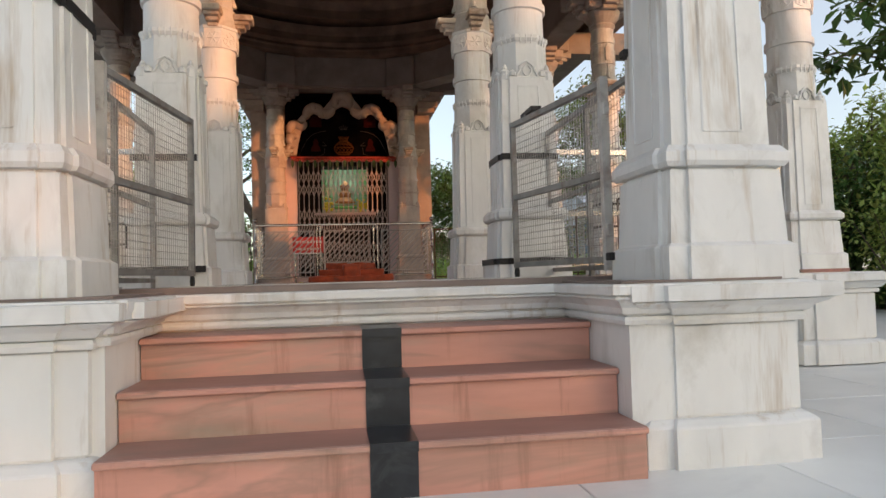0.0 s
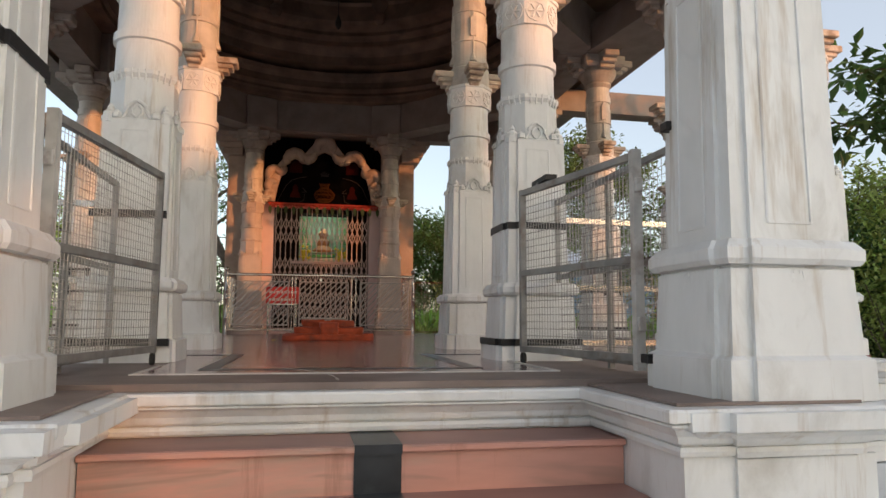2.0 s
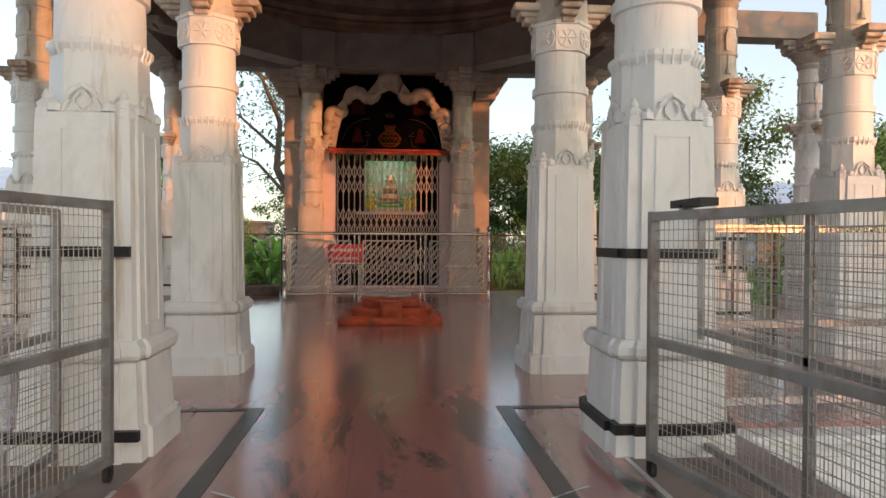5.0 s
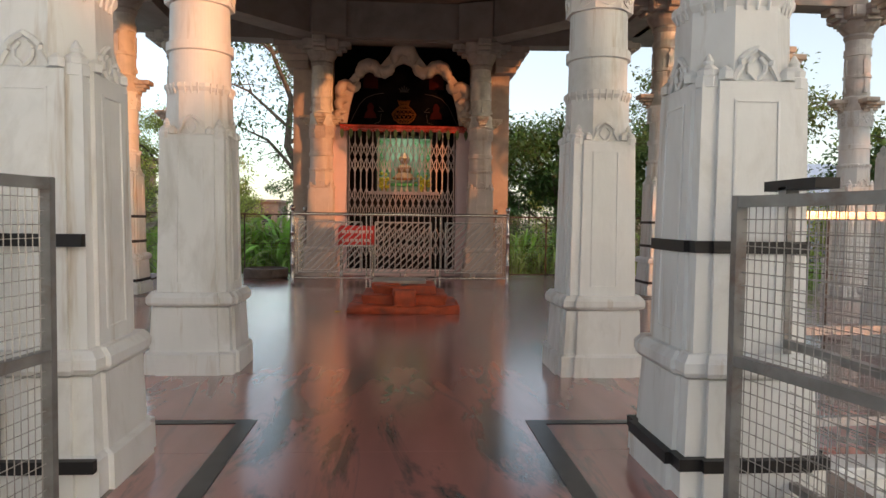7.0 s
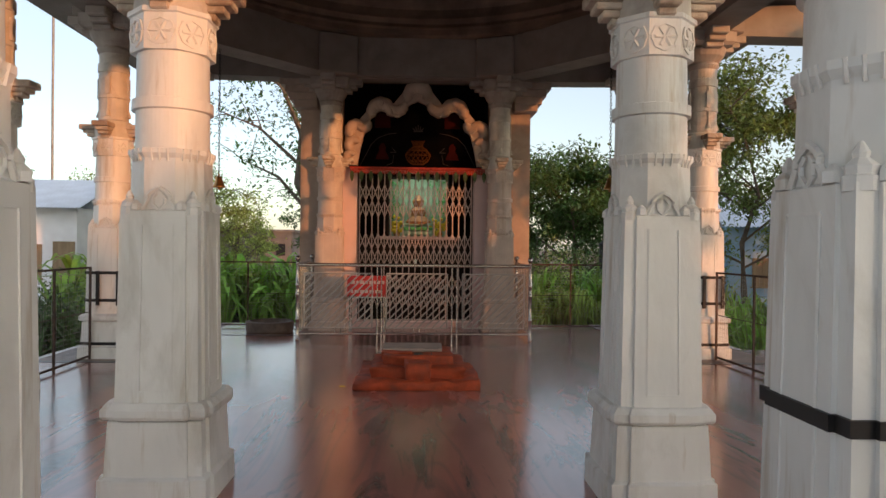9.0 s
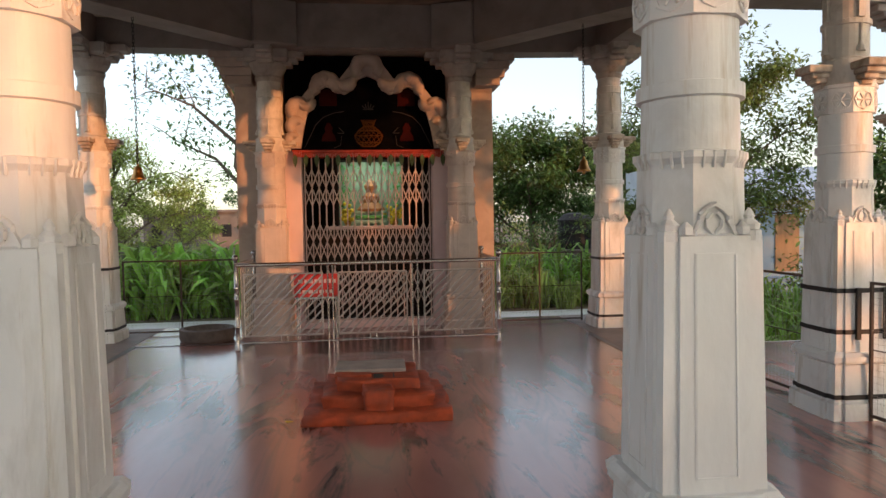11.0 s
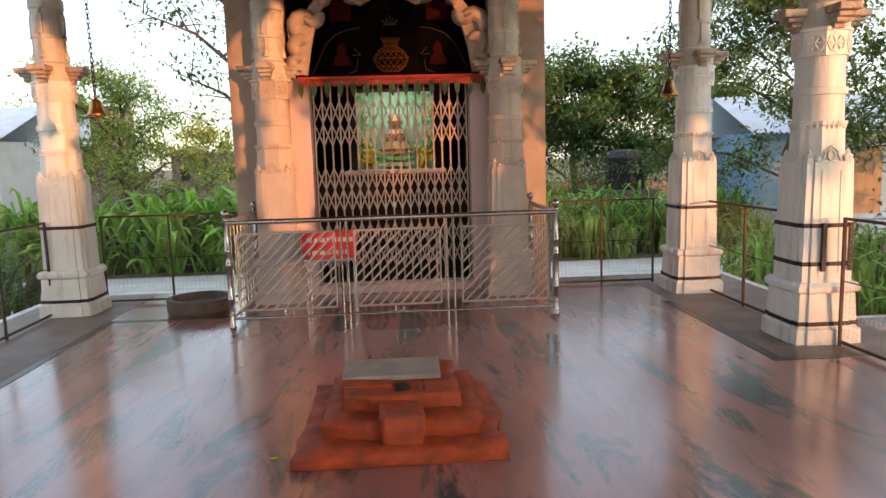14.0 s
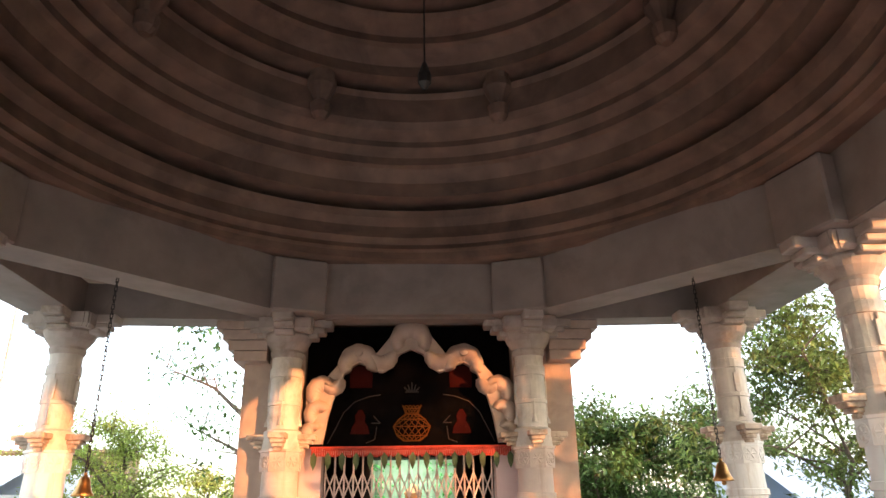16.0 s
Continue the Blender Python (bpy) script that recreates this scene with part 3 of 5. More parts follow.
for a, b in zip(octo, octo[1:] + octo[:1]):
    hbeam(a, b, 4.02, 4.62, 0.42)
for a, b in (((1.27, 2.2), (1.27, 6.2)), ((-1.3, 2.2), (-1.3, 6.2)), ((-1.43, 2.2), (1.43, 2.2)), ((-1.3, 4.34), (1.3, 4.34)), ((4.05, 4.85), (3.95, 6.6)), ((3.95, 6.6), (3.62, 8.5)), ((-4.05, 4.85), (-3.9, 6.6)), ((-3.9, 6.6), (-3.66, 8.5)), ((3.7, 10.95), (6.4, 10.95)),
             ((1.3, 6.2), (3.95, 6.6)), ((-1.3, 6.25), (-3.9, 6.6)), ((1.3, 4.36), (4.05, 4.85)), ((-1.3, 4.36), (-4.05, 4.85)), ((3.6, 10.9), (3.52, 13.25)), ((-3.66, 10.8), (-3.78, 13.3)), ((3.6, 8.6), (3.58, 10.8)),
             ((1.4, 13.55), (3.52, 13.4)), ((-1.4, 13.55), (-3.78, 13.4))):
    hbeam(a, b, 4.005, 4.4, 0.36)

for x, y in octo:
    bm = B(-0.36, -0.30, 4.005, 0.45, 0.30, 4.612, bevel=0.02)
    a = math.atan2(9.83 - y, -x)
    bmesh.ops.rotate(bm, cent=(0, 0, 0), matrix=Matrix.Rotation(a, 3, "Z"), verts=bm.verts)
    bmesh.ops.translate(bm, vec=(x, y, 0), verts=bm.verts)
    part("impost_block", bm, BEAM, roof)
bm = bmesh.new()
CX, CY = 0.0, 9.83
R0 = 3.25
n = 64
inner0 = [bm.verts.new((CX + R0 * math.cos(2 * math.pi * i / n), CY + R0 * math.sin(2 * math.pi * i / n), 4.62)) for i in range(n)]
inner1 = [bm.verts.new((v.co.x, v.co.y, 4.9)) for v in inner0]


def rim(a, z):
    c, s = math.cos(a), math.sin(a)
    k = min(4.7 / abs(c) if c else 99, (4.75 if s > 0 else 5.6) / abs(s) if s else 99)
    return (CX + c * k, CY + s * k, z)


o0 = [bm.verts.new(rim(2 * math.pi * i / n, 4.62)) for i in range(n)]
o1 = [bm.verts.new(rim(2 * math.pi * i / n, 4.9)) for i in range(n)]
for i in range(n):
    j = (i + 1) % n
    bm.faces.new((inner0[i], inner0[j], o0[j], o0[i]))
    bm.faces.new((inner1[i], o1[i], o1[j], inner1[j]))
    bm.faces.new((o0[i], o0[j], o1[j], o1[i]))
tagged(make("ceiling", bm, CEIL), "weathered stone roof slab round the dome", "ceiling", kind="structure")
tagged(make("ceiling_porch", B(-2.3, 1.4, 4.41, 2.3, 4.21, 4.7), CEIL), "weathered stone roof slab over the porch", "ceiling", kind="structure")


def mould(pts, prof):
    bm = bmesh.new()
    n = len(pts)
    rows = []
    for i, p in enumerate(pts):
        p = Vector(p)
        d0 = (p - Vector(pts[i - 1])).normalized() if i else None
        d1 = (Vector(pts[i + 1]) - p).normalized() if i < n - 1 else None
        ns = [Vector((d.y, -d.x)) for d in (d0, d1) if d is not None]
        v = ns[0] if len(ns) == 1 else (ns[0] + ns[1]) / (1 + ns[0].dot(ns[1]))
        rows.append([bm.verts.new((p.x + v.x * o, p.y + v.y * o, z)) for o, z in prof])
    for q0, q1 in zip(rows, rows[1:]):
        for k in range(len(prof) - 1):
            bm.faces.new((q0[k], q1[k], q1[k + 1], q0[k + 1]))
    return bm


tagged(make("trim_porch_eave", mould([(-5.02, 4.23), (-2.3, 4.23), (-2.3, 1.4), (2.3, 1.4), (2.3, 4.23), (5.02, 4.23)],
                                     [(-0.3, 4.47), (0.74, 4.36), (0.76, 4.43), (0.0, 4.76), (-0.3, 4.76)]), BEAM), "sloping stone eave round the porch", "eave", kind="structure")
tagged(make("trim_eave", mould([(4.7, 4.1), (4.7, 14.58), (-4.7, 14.58), (-4.7, 4.1)],
                               [(-0.3, 4.46), (0.30, 4.44), (0.32, 4.50), (0.0, 4.75), (-0.3, 4.75)]), BEAM), "sloping stone eave round the roof", "eave", kind="structure")
prof = [(R0 + 0.02, 4.60), (3.20, 4.62), (3.20, 4.70), (3.14, 4.72), (3.17, 4.78), (3.10, 4.84), (3.12, 4.90), (3.04, 4.98), (3.06, 5.08), (2.99, 5.16), (2.97, 5.24),
        (3.22, 5.25), (3.22, 5.34), (2.82, 5.345), (2.84, 5.52), (2.76, 5.66), (2.70, 5.68), (2.72, 5.78), (2.62, 5.86), (2.64, 5.94), (2.52, 6.02), (2.48, 6.10), (2.50, 6.40),
        (2.46, 6.46), (2.70, 6.47), (2.70, 6.55), (2.28, 6.555), (2.30, 6.70), (2.16, 6.84), (2.10, 6.86), (2.12, 6.96), (1.96, 7.06), (1.92, 7.12), (2.1, 7.13), (2.1, 7.20), (1.70, 7.21),
        (1.68, 7.34), (1.40, 7.56), (1.34, 7.60), (1.30, 7.72), (0.95, 7.90), (0.90, 8.0), (0.5, 8.15), (0.3, 8.3), (0.02, 8.3)]
prof = [(r * 1.035, z - 0.08) if z > 4.95 else (r, z) for r, z in prof]
prof_out = [(0.02, 8.9), (1.2, 8.6), (2.2, 8.0), (3.0, 6.9), (3.5, 4.9), (R0 + 0.02, 4.60)]
bm = bmesh.new()
rings = [[bm.verts.new(p) for p in circle(r, z, 96, 0, CX, CY)] for r, z in prof + prof_out[:-1]]
for r0, r1 in zip(rings, rings[1:] + rings[:1]):
    for i in range(96):
        j = (i + 1) % 96
        bm.faces.new((r0[i], r1[i], r1[j], r0[j]))
dome = tagged(make("ceiling_dome", bm, CEIL), "stepped stone dome with ring mouldings", "dome", kind="structure")
for s in range(8):
    a = math.radians(67.5) + s * math.pi / 4
    bm = bmesh.new()
    bx, by = CX + 2.52 * math.cos(a), CY + 2.52 * math.sin(a)
    lathe(bm, [(0.05, 5.90), (0.10, 5.96), (0.12, 6.08), (0.07, 6.12), (0.12, 6.22), (0.16, 6.30), (0.16, 6.38), (0.13, 6.39), (0.14, 6.52)], 12, bx, by)
    part("boss", bm, CEIL, dome)

# ---- shrine ----
shr = thing("shrine", (0, 13.5, 0), "carved stone shrine front with a dark doorway", "shrine")


def sp(name, bm, m, label="", parent=None, smooth=False):
    bmesh.ops.translate(bm, vec=(0, -13.5, 0), verts=bm.verts)
    return part(name, bm, m, parent or shr, label, smooth)


for sx in (-1, 1):
    sp("side_wall", B(sx * 1.20, 13.62, 0, sx * 1.88, 16.6, 4.6), SHRINE)
    sp("jamb", B(sx * 0.965, 13.66, 0, sx * 1.198, 13.92, 2.62), PINKWALL, "pink painted door jamb")
    bm = bmesh.new()
    for k, o in enumerate((0.06, 0.13, 0.2, 0.28)):
        box(bm, sx * 1.6, 13.4, 3.55 + 0.12 * k, sx * (1.9 + o), 16.6, 3.66 + 0.12 * k)
    sp("stepped_eave", bm, SHRINE)
# inner walls and floor take the colour that paints in shade
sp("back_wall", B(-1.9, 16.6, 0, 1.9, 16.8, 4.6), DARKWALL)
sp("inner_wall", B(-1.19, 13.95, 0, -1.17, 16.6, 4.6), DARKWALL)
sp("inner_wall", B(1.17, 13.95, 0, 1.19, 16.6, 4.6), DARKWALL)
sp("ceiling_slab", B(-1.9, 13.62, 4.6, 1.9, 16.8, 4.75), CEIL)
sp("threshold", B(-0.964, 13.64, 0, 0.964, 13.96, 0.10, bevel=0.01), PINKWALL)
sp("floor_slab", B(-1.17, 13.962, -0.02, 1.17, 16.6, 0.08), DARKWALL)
panel = sp("painted_panel", B(-1.19, 13.78, 2.62, 1.19, 13.84, 4.02), BLACKPANEL, "black panel painted with a gold pot and red figures")
sp("lintel", B(-0.95, 13.30, 4.0, 0.98, 13.60, 4.66), BEAM)
# painted motifs, thin reliefs
POT = ((0.0, 0.09), (0.06, 0.17), (0.16, 0.21), (0.24, 0.15), (0.30, 0.07), (0.36, 0.09), (0.40, 0.11))
bm = bmesh.new()
for (z0, r0), (z1, r1) in zip(POT, POT[1:]):
    for u in (-1.0, -0.6, -0.2, 0.2, 0.6):
        bar(bm, (0.03 + u * r0, 13.772, 2.70 + z0), (0.03 + (u + 0.4) * r1, 13.772, 2.70 + z1), 0.009)
        bar(bm, (0.03 - u * r0, 13.770, 2.70 + z0), (0.03 - (u + 0.4) * r1, 13.770, 2.70 + z1), 0.009)
    for u in (-1, 1):
        bar(bm, (0.03 + u * r0, 13.772, 2.70 + z0), (0.03 + u * r1, 13.772, 2.70 + z1), 0.014)
    bar(bm, (0.03 - r0, 13.771, 2.70 + z0), (0.03 + r0, 13.771, 2.70 + z0), 0.012)
sp("painted_pot", bm, GOLDPAINT, "gold pot painted in fine lattice lines", panel)
for sx in (-1, 1):
    bm = bmesh.new()
    line = [(0.95, 2.68), (0.86, 2.86), (0.78, 3.02), (0.66, 3.14), (0.50, 3.20), (0.36, 3.22)]
    for (u0, v0), (u1, v1) in zip(line, line[1:]):
        bar(bm, (0.03 + sx * u0, 13.772, v0), (0.03 + sx * u1, 13.772, v1), 0.011)
    sp("painted_outline", bm, GREYPAINT, "faint grey outline of an animal", panel)
    bm = bmesh.new()
    for u0, v0, u1, v1 in ((0.44, 2.98, 0.36, 2.90), (0.36, 2.90, 0.46, 2.90), (0.42, 2.72, 0.40, 2.86), (0.52, 2.68, 0.42, 2.72)):
        bar(bm, (0.03 + sx * u0, 13.772, v0), (0.03 + sx * u1, 13.772, v1), 0.010)
    sp("painted_outline", bm, GREYPAINT, "faint grey outline of an animal", panel)
for sx in (-0.56, 0.60):
    bm = bmesh.new()
    lathe(bm, [(0.11, 0), (0.09, 0.08), (0.05, 0.14), (0.06, 0.2), (0.02, 0.27)], 10)
    bmesh.ops.scale(bm, vec=(1, 0.05, 1), verts=bm.verts)
    bmesh.ops.translate(bm, vec=(sx, 13.772, 2.78), verts=bm.verts)
    sp("painted_figure", bm, REDPAINT, "dark red painted shape", panel)
    bm = B(sx - 0.13, 13.766, 3.3, sx + 0.13, 13.778, 3.55)
    sp("painted_patch", bm, REDPAINT, "dark red painted patch", panel)
bm = bmesh.new()
for u in (-0.09, -0.045, 0, 0.045, 0.09):
    bar(bm, (0.03 + u * 0.5, 13.772, 3.26), (0.03 + u, 13.772, 3.36 - abs(u) * 0.6), 0.016)
bar(bm, (-0.05, 13.772, 3.25), (0.11, 13.772, 3.25), 0.014)
sp("painted_lotus", bm, GREYPAINT, "faint grey outline of a lotus", panel)


def roll_arc(cx, cz, rad, a0, a1, thick, deep):
    """A fat rolled moulding bent along an arc, facing the hall."""
    bm = bmesh.new()
    loops = []
    for k in range(25):
        a = radians(a0 + (a1 - a0) * k / 24)
        c, s = math.cos(a), math.sin(a)
        w = thick * (0.55 + 0.45 * math.sin(math.pi * (k + 1) / 26)) * (0.90 + 0.10 * abs(math.cos(k * math.pi / 4)))
        loops.append([(cx + c * (rad + w * math.cos(q)), 13.62 + deep * math.sin(q), cz + s * (rad + w * math.cos(q)))
                      for q in [2 * math.pi * j / 14 for j in range(14)]])
    return loft(bm, loops)


AX = 0.02
sp("arch_roll", roll_arc(AX, 3.80, 0.155, -35, 215, 0.12, 0.13), SHRINE, "white carved cusped arch", smooth=True)
for sx in (-1, 1):
    flip = (lambda a: a) if sx > 0 else (lambda a: 180 - a)
    for cx, cz, rad, a0, a1, th in ((0.33, 3.68, 0.12, 185, 335, 0.10), (0.60, 3.52, 0.155, -25, 195, 0.115), (0.89, 3.36, 0.09, 180, 330, 0.09), (0.98, 3.20, 0.12, -40, 140, 0.11),
                                    (1.03, 2.97, 0.09, -60, 150, 0.095), (1.08, 2.78, 0.07, -80, 150, 0.08)):
        sp("arch_roll", roll_arc(AX + sx * cx, cz, rad, flip(a0), flip(a1), th, 0.12), SHRINE, smooth=True)
    bm = bmesh.new()
    lathe(bm, [(0.05, 0), (0.045, 0.03), (0.01, 0.04)], 12)
    bmesh.ops.transform(bm, matrix=Matrix.Translation((AX + sx * 0.60, 13.50, 3.66)) @ Matrix.Rotation(radians(90), 4, "X"), verts=bm.verts)
    sp("rosette", bm, SHRINE)
# plate behind the rolls
bm = bmesh.new()
half = [(0.0, 3.72), (0.14, 3.66), (0.24, 3.50), (0.34, 3.44), (0.44, 3.50), (0.60, 3.56), (0.74, 3.48), (0.82, 3.30), (0.88, 3.14), (0.93, 2.95), (0.98, 2.66),
        (1.16, 2.66), (1.18, 3.2), (0.98, 3.36), (0.78, 3.60), (0.60, 3.70), (0.40, 3.66), (0.24, 3.86), (0.0, 3.96)]
inner, outer2 = half[:11], half[11:][::-1]
nn = 40


def along(line, k):
    ls = [math.dist(p, q) for p, q in zip(line, line[1:])]
    d = k * sum(ls)
    for p, q, l in zip(line, line[1:], ls):
        if d <= l:
            return (p[0] + (q[0] - p[0]) * d / l, p[1] + (q[1] - p[1]) * d / l)
        d -= l
    return line[-1]


for sx in (-1, 1):
    loops = []
    for k in range(nn + 1):
        (ax, az), (bx, bz) = along(inner, k / nn), along(outer2, k / nn)
        loops.append([(AX + sx * ax, 13.58, az), (AX + sx * bx, 13.58, bz), (AX + sx * bx, 13.68, bz), (AX + sx * ax, 13.68, az)])
    loft(bm, loops)
bmesh.ops.recalc_face_normals(bm, faces=bm.faces)
sp("arch_plate", bm, SHRINE)

# garland over the door
tor = thing("door_garland", (0, 13.58, 2.62), "red cloth door garland with hanging leaves", "garland")
bm = bmesh.new()
bar(bm, (-1.08, 0, 0.0), (1.14, 0, 0.0), 0.05, 0.02)
for i in range(90):
    x = -1.06 + i * 0.0245
    box(bm, x - 0.009, -0.012, -0.085 - 0.02 * random.random(), x + 0.009, 0.008, -0.01)
part("fringe", bm, TORAN, tor)
for i in range(15):
    x = -1.04 + i * 0.154
    bm = bmesh.new()
    pts = [(0, 0), (0.035, -0.05), (0.03, -0.12), (0, -0.19), (-0.03, -0.12), (-0.035, -0.05)]
    fr = [bm.verts.new((x + u, -0.02, -0.05 + v)) for u, v in pts]
    bk = [bm.verts.new((x + u, -0.014, -0.05 + v)) for u, v in pts]
    bm.faces.new(fr)
    bm.faces.new(bk[::-1])
    for a in range(6):
        bm.faces.new((fr[a], bk[a], bk[(a + 1) % 6], fr[(a + 1) % 6]))
    part("leaf", bm, LEAFDRY, tor)

# folding gate
fg = thing("folding_gate", (0, 13.80, 0.10), "closed pale pink folding lattice gate with a padlock", "gate")
NB = 19
xs = [-0.93 + i * 1.86 / (NB - 1) for i in range(NB)]
for i, x in enumerate(xs):
    part("upright", B(x - 0.009, -0.014, 0.0, x + 0.009, 0.014, 2.46), GATEPAINT, fg)
tiers = [(0.22, 0.76), (0.93, 1.45), (1.73, 2.26)]
for z0, z1 in tiers:
    bm = bmesh.new()
    for i in range(NB - 1):
        a, b = xs[i], xs[i + 1]
        zm = (z0 + z1) / 2
        for q, (u, v) in enumerate(((a, b), (b, a))):
            yy = -0.022 if q else 0.022
            bar(bm, (u, yy, z0), (v, yy, zm), 0.016, 0.016)
            bar(bm, (v, yy, zm), (u, yy, z1), 0.016, 0.016)
    tagged(part("lattice", bm, GATEPAINT, fg), kind="stuff")
part("top_rail", B(-0.96, -0.03, 2.46, 0.96, 0.03, 2.50), GATEPAINT, fg)
part("bottom_track", B(-0.96, -0.03, -0.0, 0.96, 0.03, 0.015), GATEPAINT, fg)
bm = B(-0.02, -0.06, 0.95, 0.03, -0.03, 1.03, bevel=0.006)
part("padlock", bm, STEEL, fg, "small steel padlock")

# lit niche inside the shrine
alt = thing("altar", (0, 14.30, 0.08), "altar coloured dark for shade, with a lit green niche", "altar")
# block and niche frame are painted with the room's shade too
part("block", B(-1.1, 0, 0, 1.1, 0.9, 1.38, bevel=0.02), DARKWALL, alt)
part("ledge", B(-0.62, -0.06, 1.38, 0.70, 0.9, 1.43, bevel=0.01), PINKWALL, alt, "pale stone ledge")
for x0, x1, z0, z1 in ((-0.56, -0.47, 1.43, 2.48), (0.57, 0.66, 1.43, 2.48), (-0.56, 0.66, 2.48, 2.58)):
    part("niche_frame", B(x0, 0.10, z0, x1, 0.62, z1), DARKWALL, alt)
bm = bmesh.new()
for i in range(26):
    u0, u1 = -0.47 + i * 0.04, -0.43 + i * 0.04
    d0, d1 = 0.56 + 0.012 * math.sin(i * 1.9), 0.56 + 0.012 * math.sin((i + 1) * 1.9)
    bm.faces.new([bm.verts.new(p) for p in ((u0, d0, 1.43), (u1, d1, 1.43), (u1, d1, 2.48), (u0, d0, 2.48))])
bmesh.ops.remove_doubles(bm, verts=bm.verts, dist=0.001)
bmesh.ops.solidify(bm, geom=bm.faces[:], thickness=0.02)
part("backdrop", bm, MINT, alt, "pale mint green hanging cloth")
for sx in (-1, 1):
    bm = bmesh.new()
    for k in range(70):
        z = random.uniform(1.75, 2.46)
        w = 0.10 + 0.16 * (z - 1.75) ** 2
        p = Vector((0.05 + sx * (0.50 - abs(random.gauss(0, w))), 0.44 + random.uniform(-0.03, 0.05), z))
        q = p + Vector((random.uniform(-0.05, 0.05), random.uniform(-0.03, 0.0), random.uniform(-0.06, 0.02)))
        taper(bm, [p, p.lerp(q, 0.5), q], [0.004, 0.016, 0.002], 5)
    tagged(part("leaf_garland", bm, LEAFDECOR, alt, "bright green leaf garland"), kind="stuff")
for z0, z1, y0 in ((1.47, 1.52, 0.16), (1.55, 1.60, 0.20), (1.63, 1.67, 0.24)):
    part("shelf_edge", B(-0.22, y0, z0, 0.30, y0 + 0.12, z1, bevel=0.006), LEAFDECOR if z0 == 1.55 else MINT, alt)
nl = new("niche_light", bpy.data.lights.new("niche_light", "AREA"))
nl.data.shape, nl.data.size, nl.data.size_y = "RECTANGLE", 0.9, 0.08
nl.data.energy = 3.8
nl.data.color = (0.95, 1.0, 0.86)
nl.matrix_world = look((0.05, 14.44, 2.54), (0.05, 14.75, 1.6))
for x in (-0.33, 0.43):
    vs = thing("flower_vase", (x, 14.62, 1.51), "bunch of yellow flowers in a small pot", "flowers", "altar flowers")
    bm = bmesh.new()
    lathe(bm, [(0.04, 0), (0.06, 0.05), (0.04, 0.09)], 12)
    part("pot", bm, BRASS, vs)
    bm = bmesh.new()
    for k in range(40):
        v = Vector((random.gauss(0, 0.055), random.gauss(0, 0.04), 0.17 + random.gauss(0, 0.07)))
        bmesh.ops.create_icosphere(bm, subdivisions=1, radius=0.034, matrix=Matrix.Translation(v))
    part("blossoms", bm, YELLOW, vs)
st = bmesh.new()
lathe(st, [(0.2, 0), (0.21, 0.06), (0.11, 0.2), (0.13, 0.34), (0.06, 0.42), (0.09, 0.52), (0.10, 0.58), (0.05, 0.68), (0.01, 0.74)], 16)
bmesh.ops.scale(st, vec=(1.1, 0.8, 0.72), verts=st.verts)
bmesh.ops.translate(st, vec=(0.05, 14.66, 1.74), verts=st.verts)
tagged(make("statue", st, STATUE), "small orange and cream seated statue", "statue")

# ---- steel rail before the shrine ----
rail = thing("steel_railing", (0, 12.1, 0), "stainless steel railing with ball finials and slanting bars", "railing")


def rod(a, b, w, seg=10):
    return bar(bmesh.new(), a, b, w, seg=seg)


def ball_post(x, y, h=1.12):
    bm = bmesh.new()
    lathe(bm, [(0.034, 0), (0.034, 0.02), (0.026, 0.03), (0.026, 0.28), (0.033, 0.29), (0.033, 0.31), (0.026, 0.32), (0.026, 0.62), (0.033, 0.63), (0.033, 0.66), (0.026, 0.67),
               (0.026, 0.76), (0.033, 0.77), (0.033, 0.80), (0.026, 0.81), (0.026, h - 0.03), (0.03, h - 0.02), (0.012, h)], 12, x, y)
    p = part("post", bm, STEEL, rail, smooth=True)
    bm = bmesh.new()
    bmesh.ops.create_uvsphere(bm, u_segments=14, v_segments=10, radius=0.042, matrix=Matrix.Translation((x, y, h + 0.038)))
    part("ball_finial", bm, STEEL, p, smooth=True)


for x, y in ((-1.65, 0), (1.65, 0), (-1.65, 1.35), (1.65, 1.35)):
    ball_post(x, y)
part("handrail", rod((-1.65, 0, 1.07), (1.65, 0, 1.07), 0.05), STEEL, rail)
part("bottom_rail", rod((-1.65, 0, 0.10), (1.65, 0, 0.10), 0.03), STEEL, rail)
for sx in (-1, 1):
    part("handrail", rod((sx * 1.65, 0, 1.07), (sx * 1.65, 1.35, 1.07), 0.05), STEEL, rail)
    part("bottom_rail", rod((sx * 1.65, 0, 0.10), (sx * 1.65, 1.35, 0.10), 0.03), STEEL, rail)
for x in (-0.53, -0.47, 0.53, 0.60):
    part("upright", rod((x, 0, 0.0), (x, 0, 1.05), 0.022), STEEL, rail)


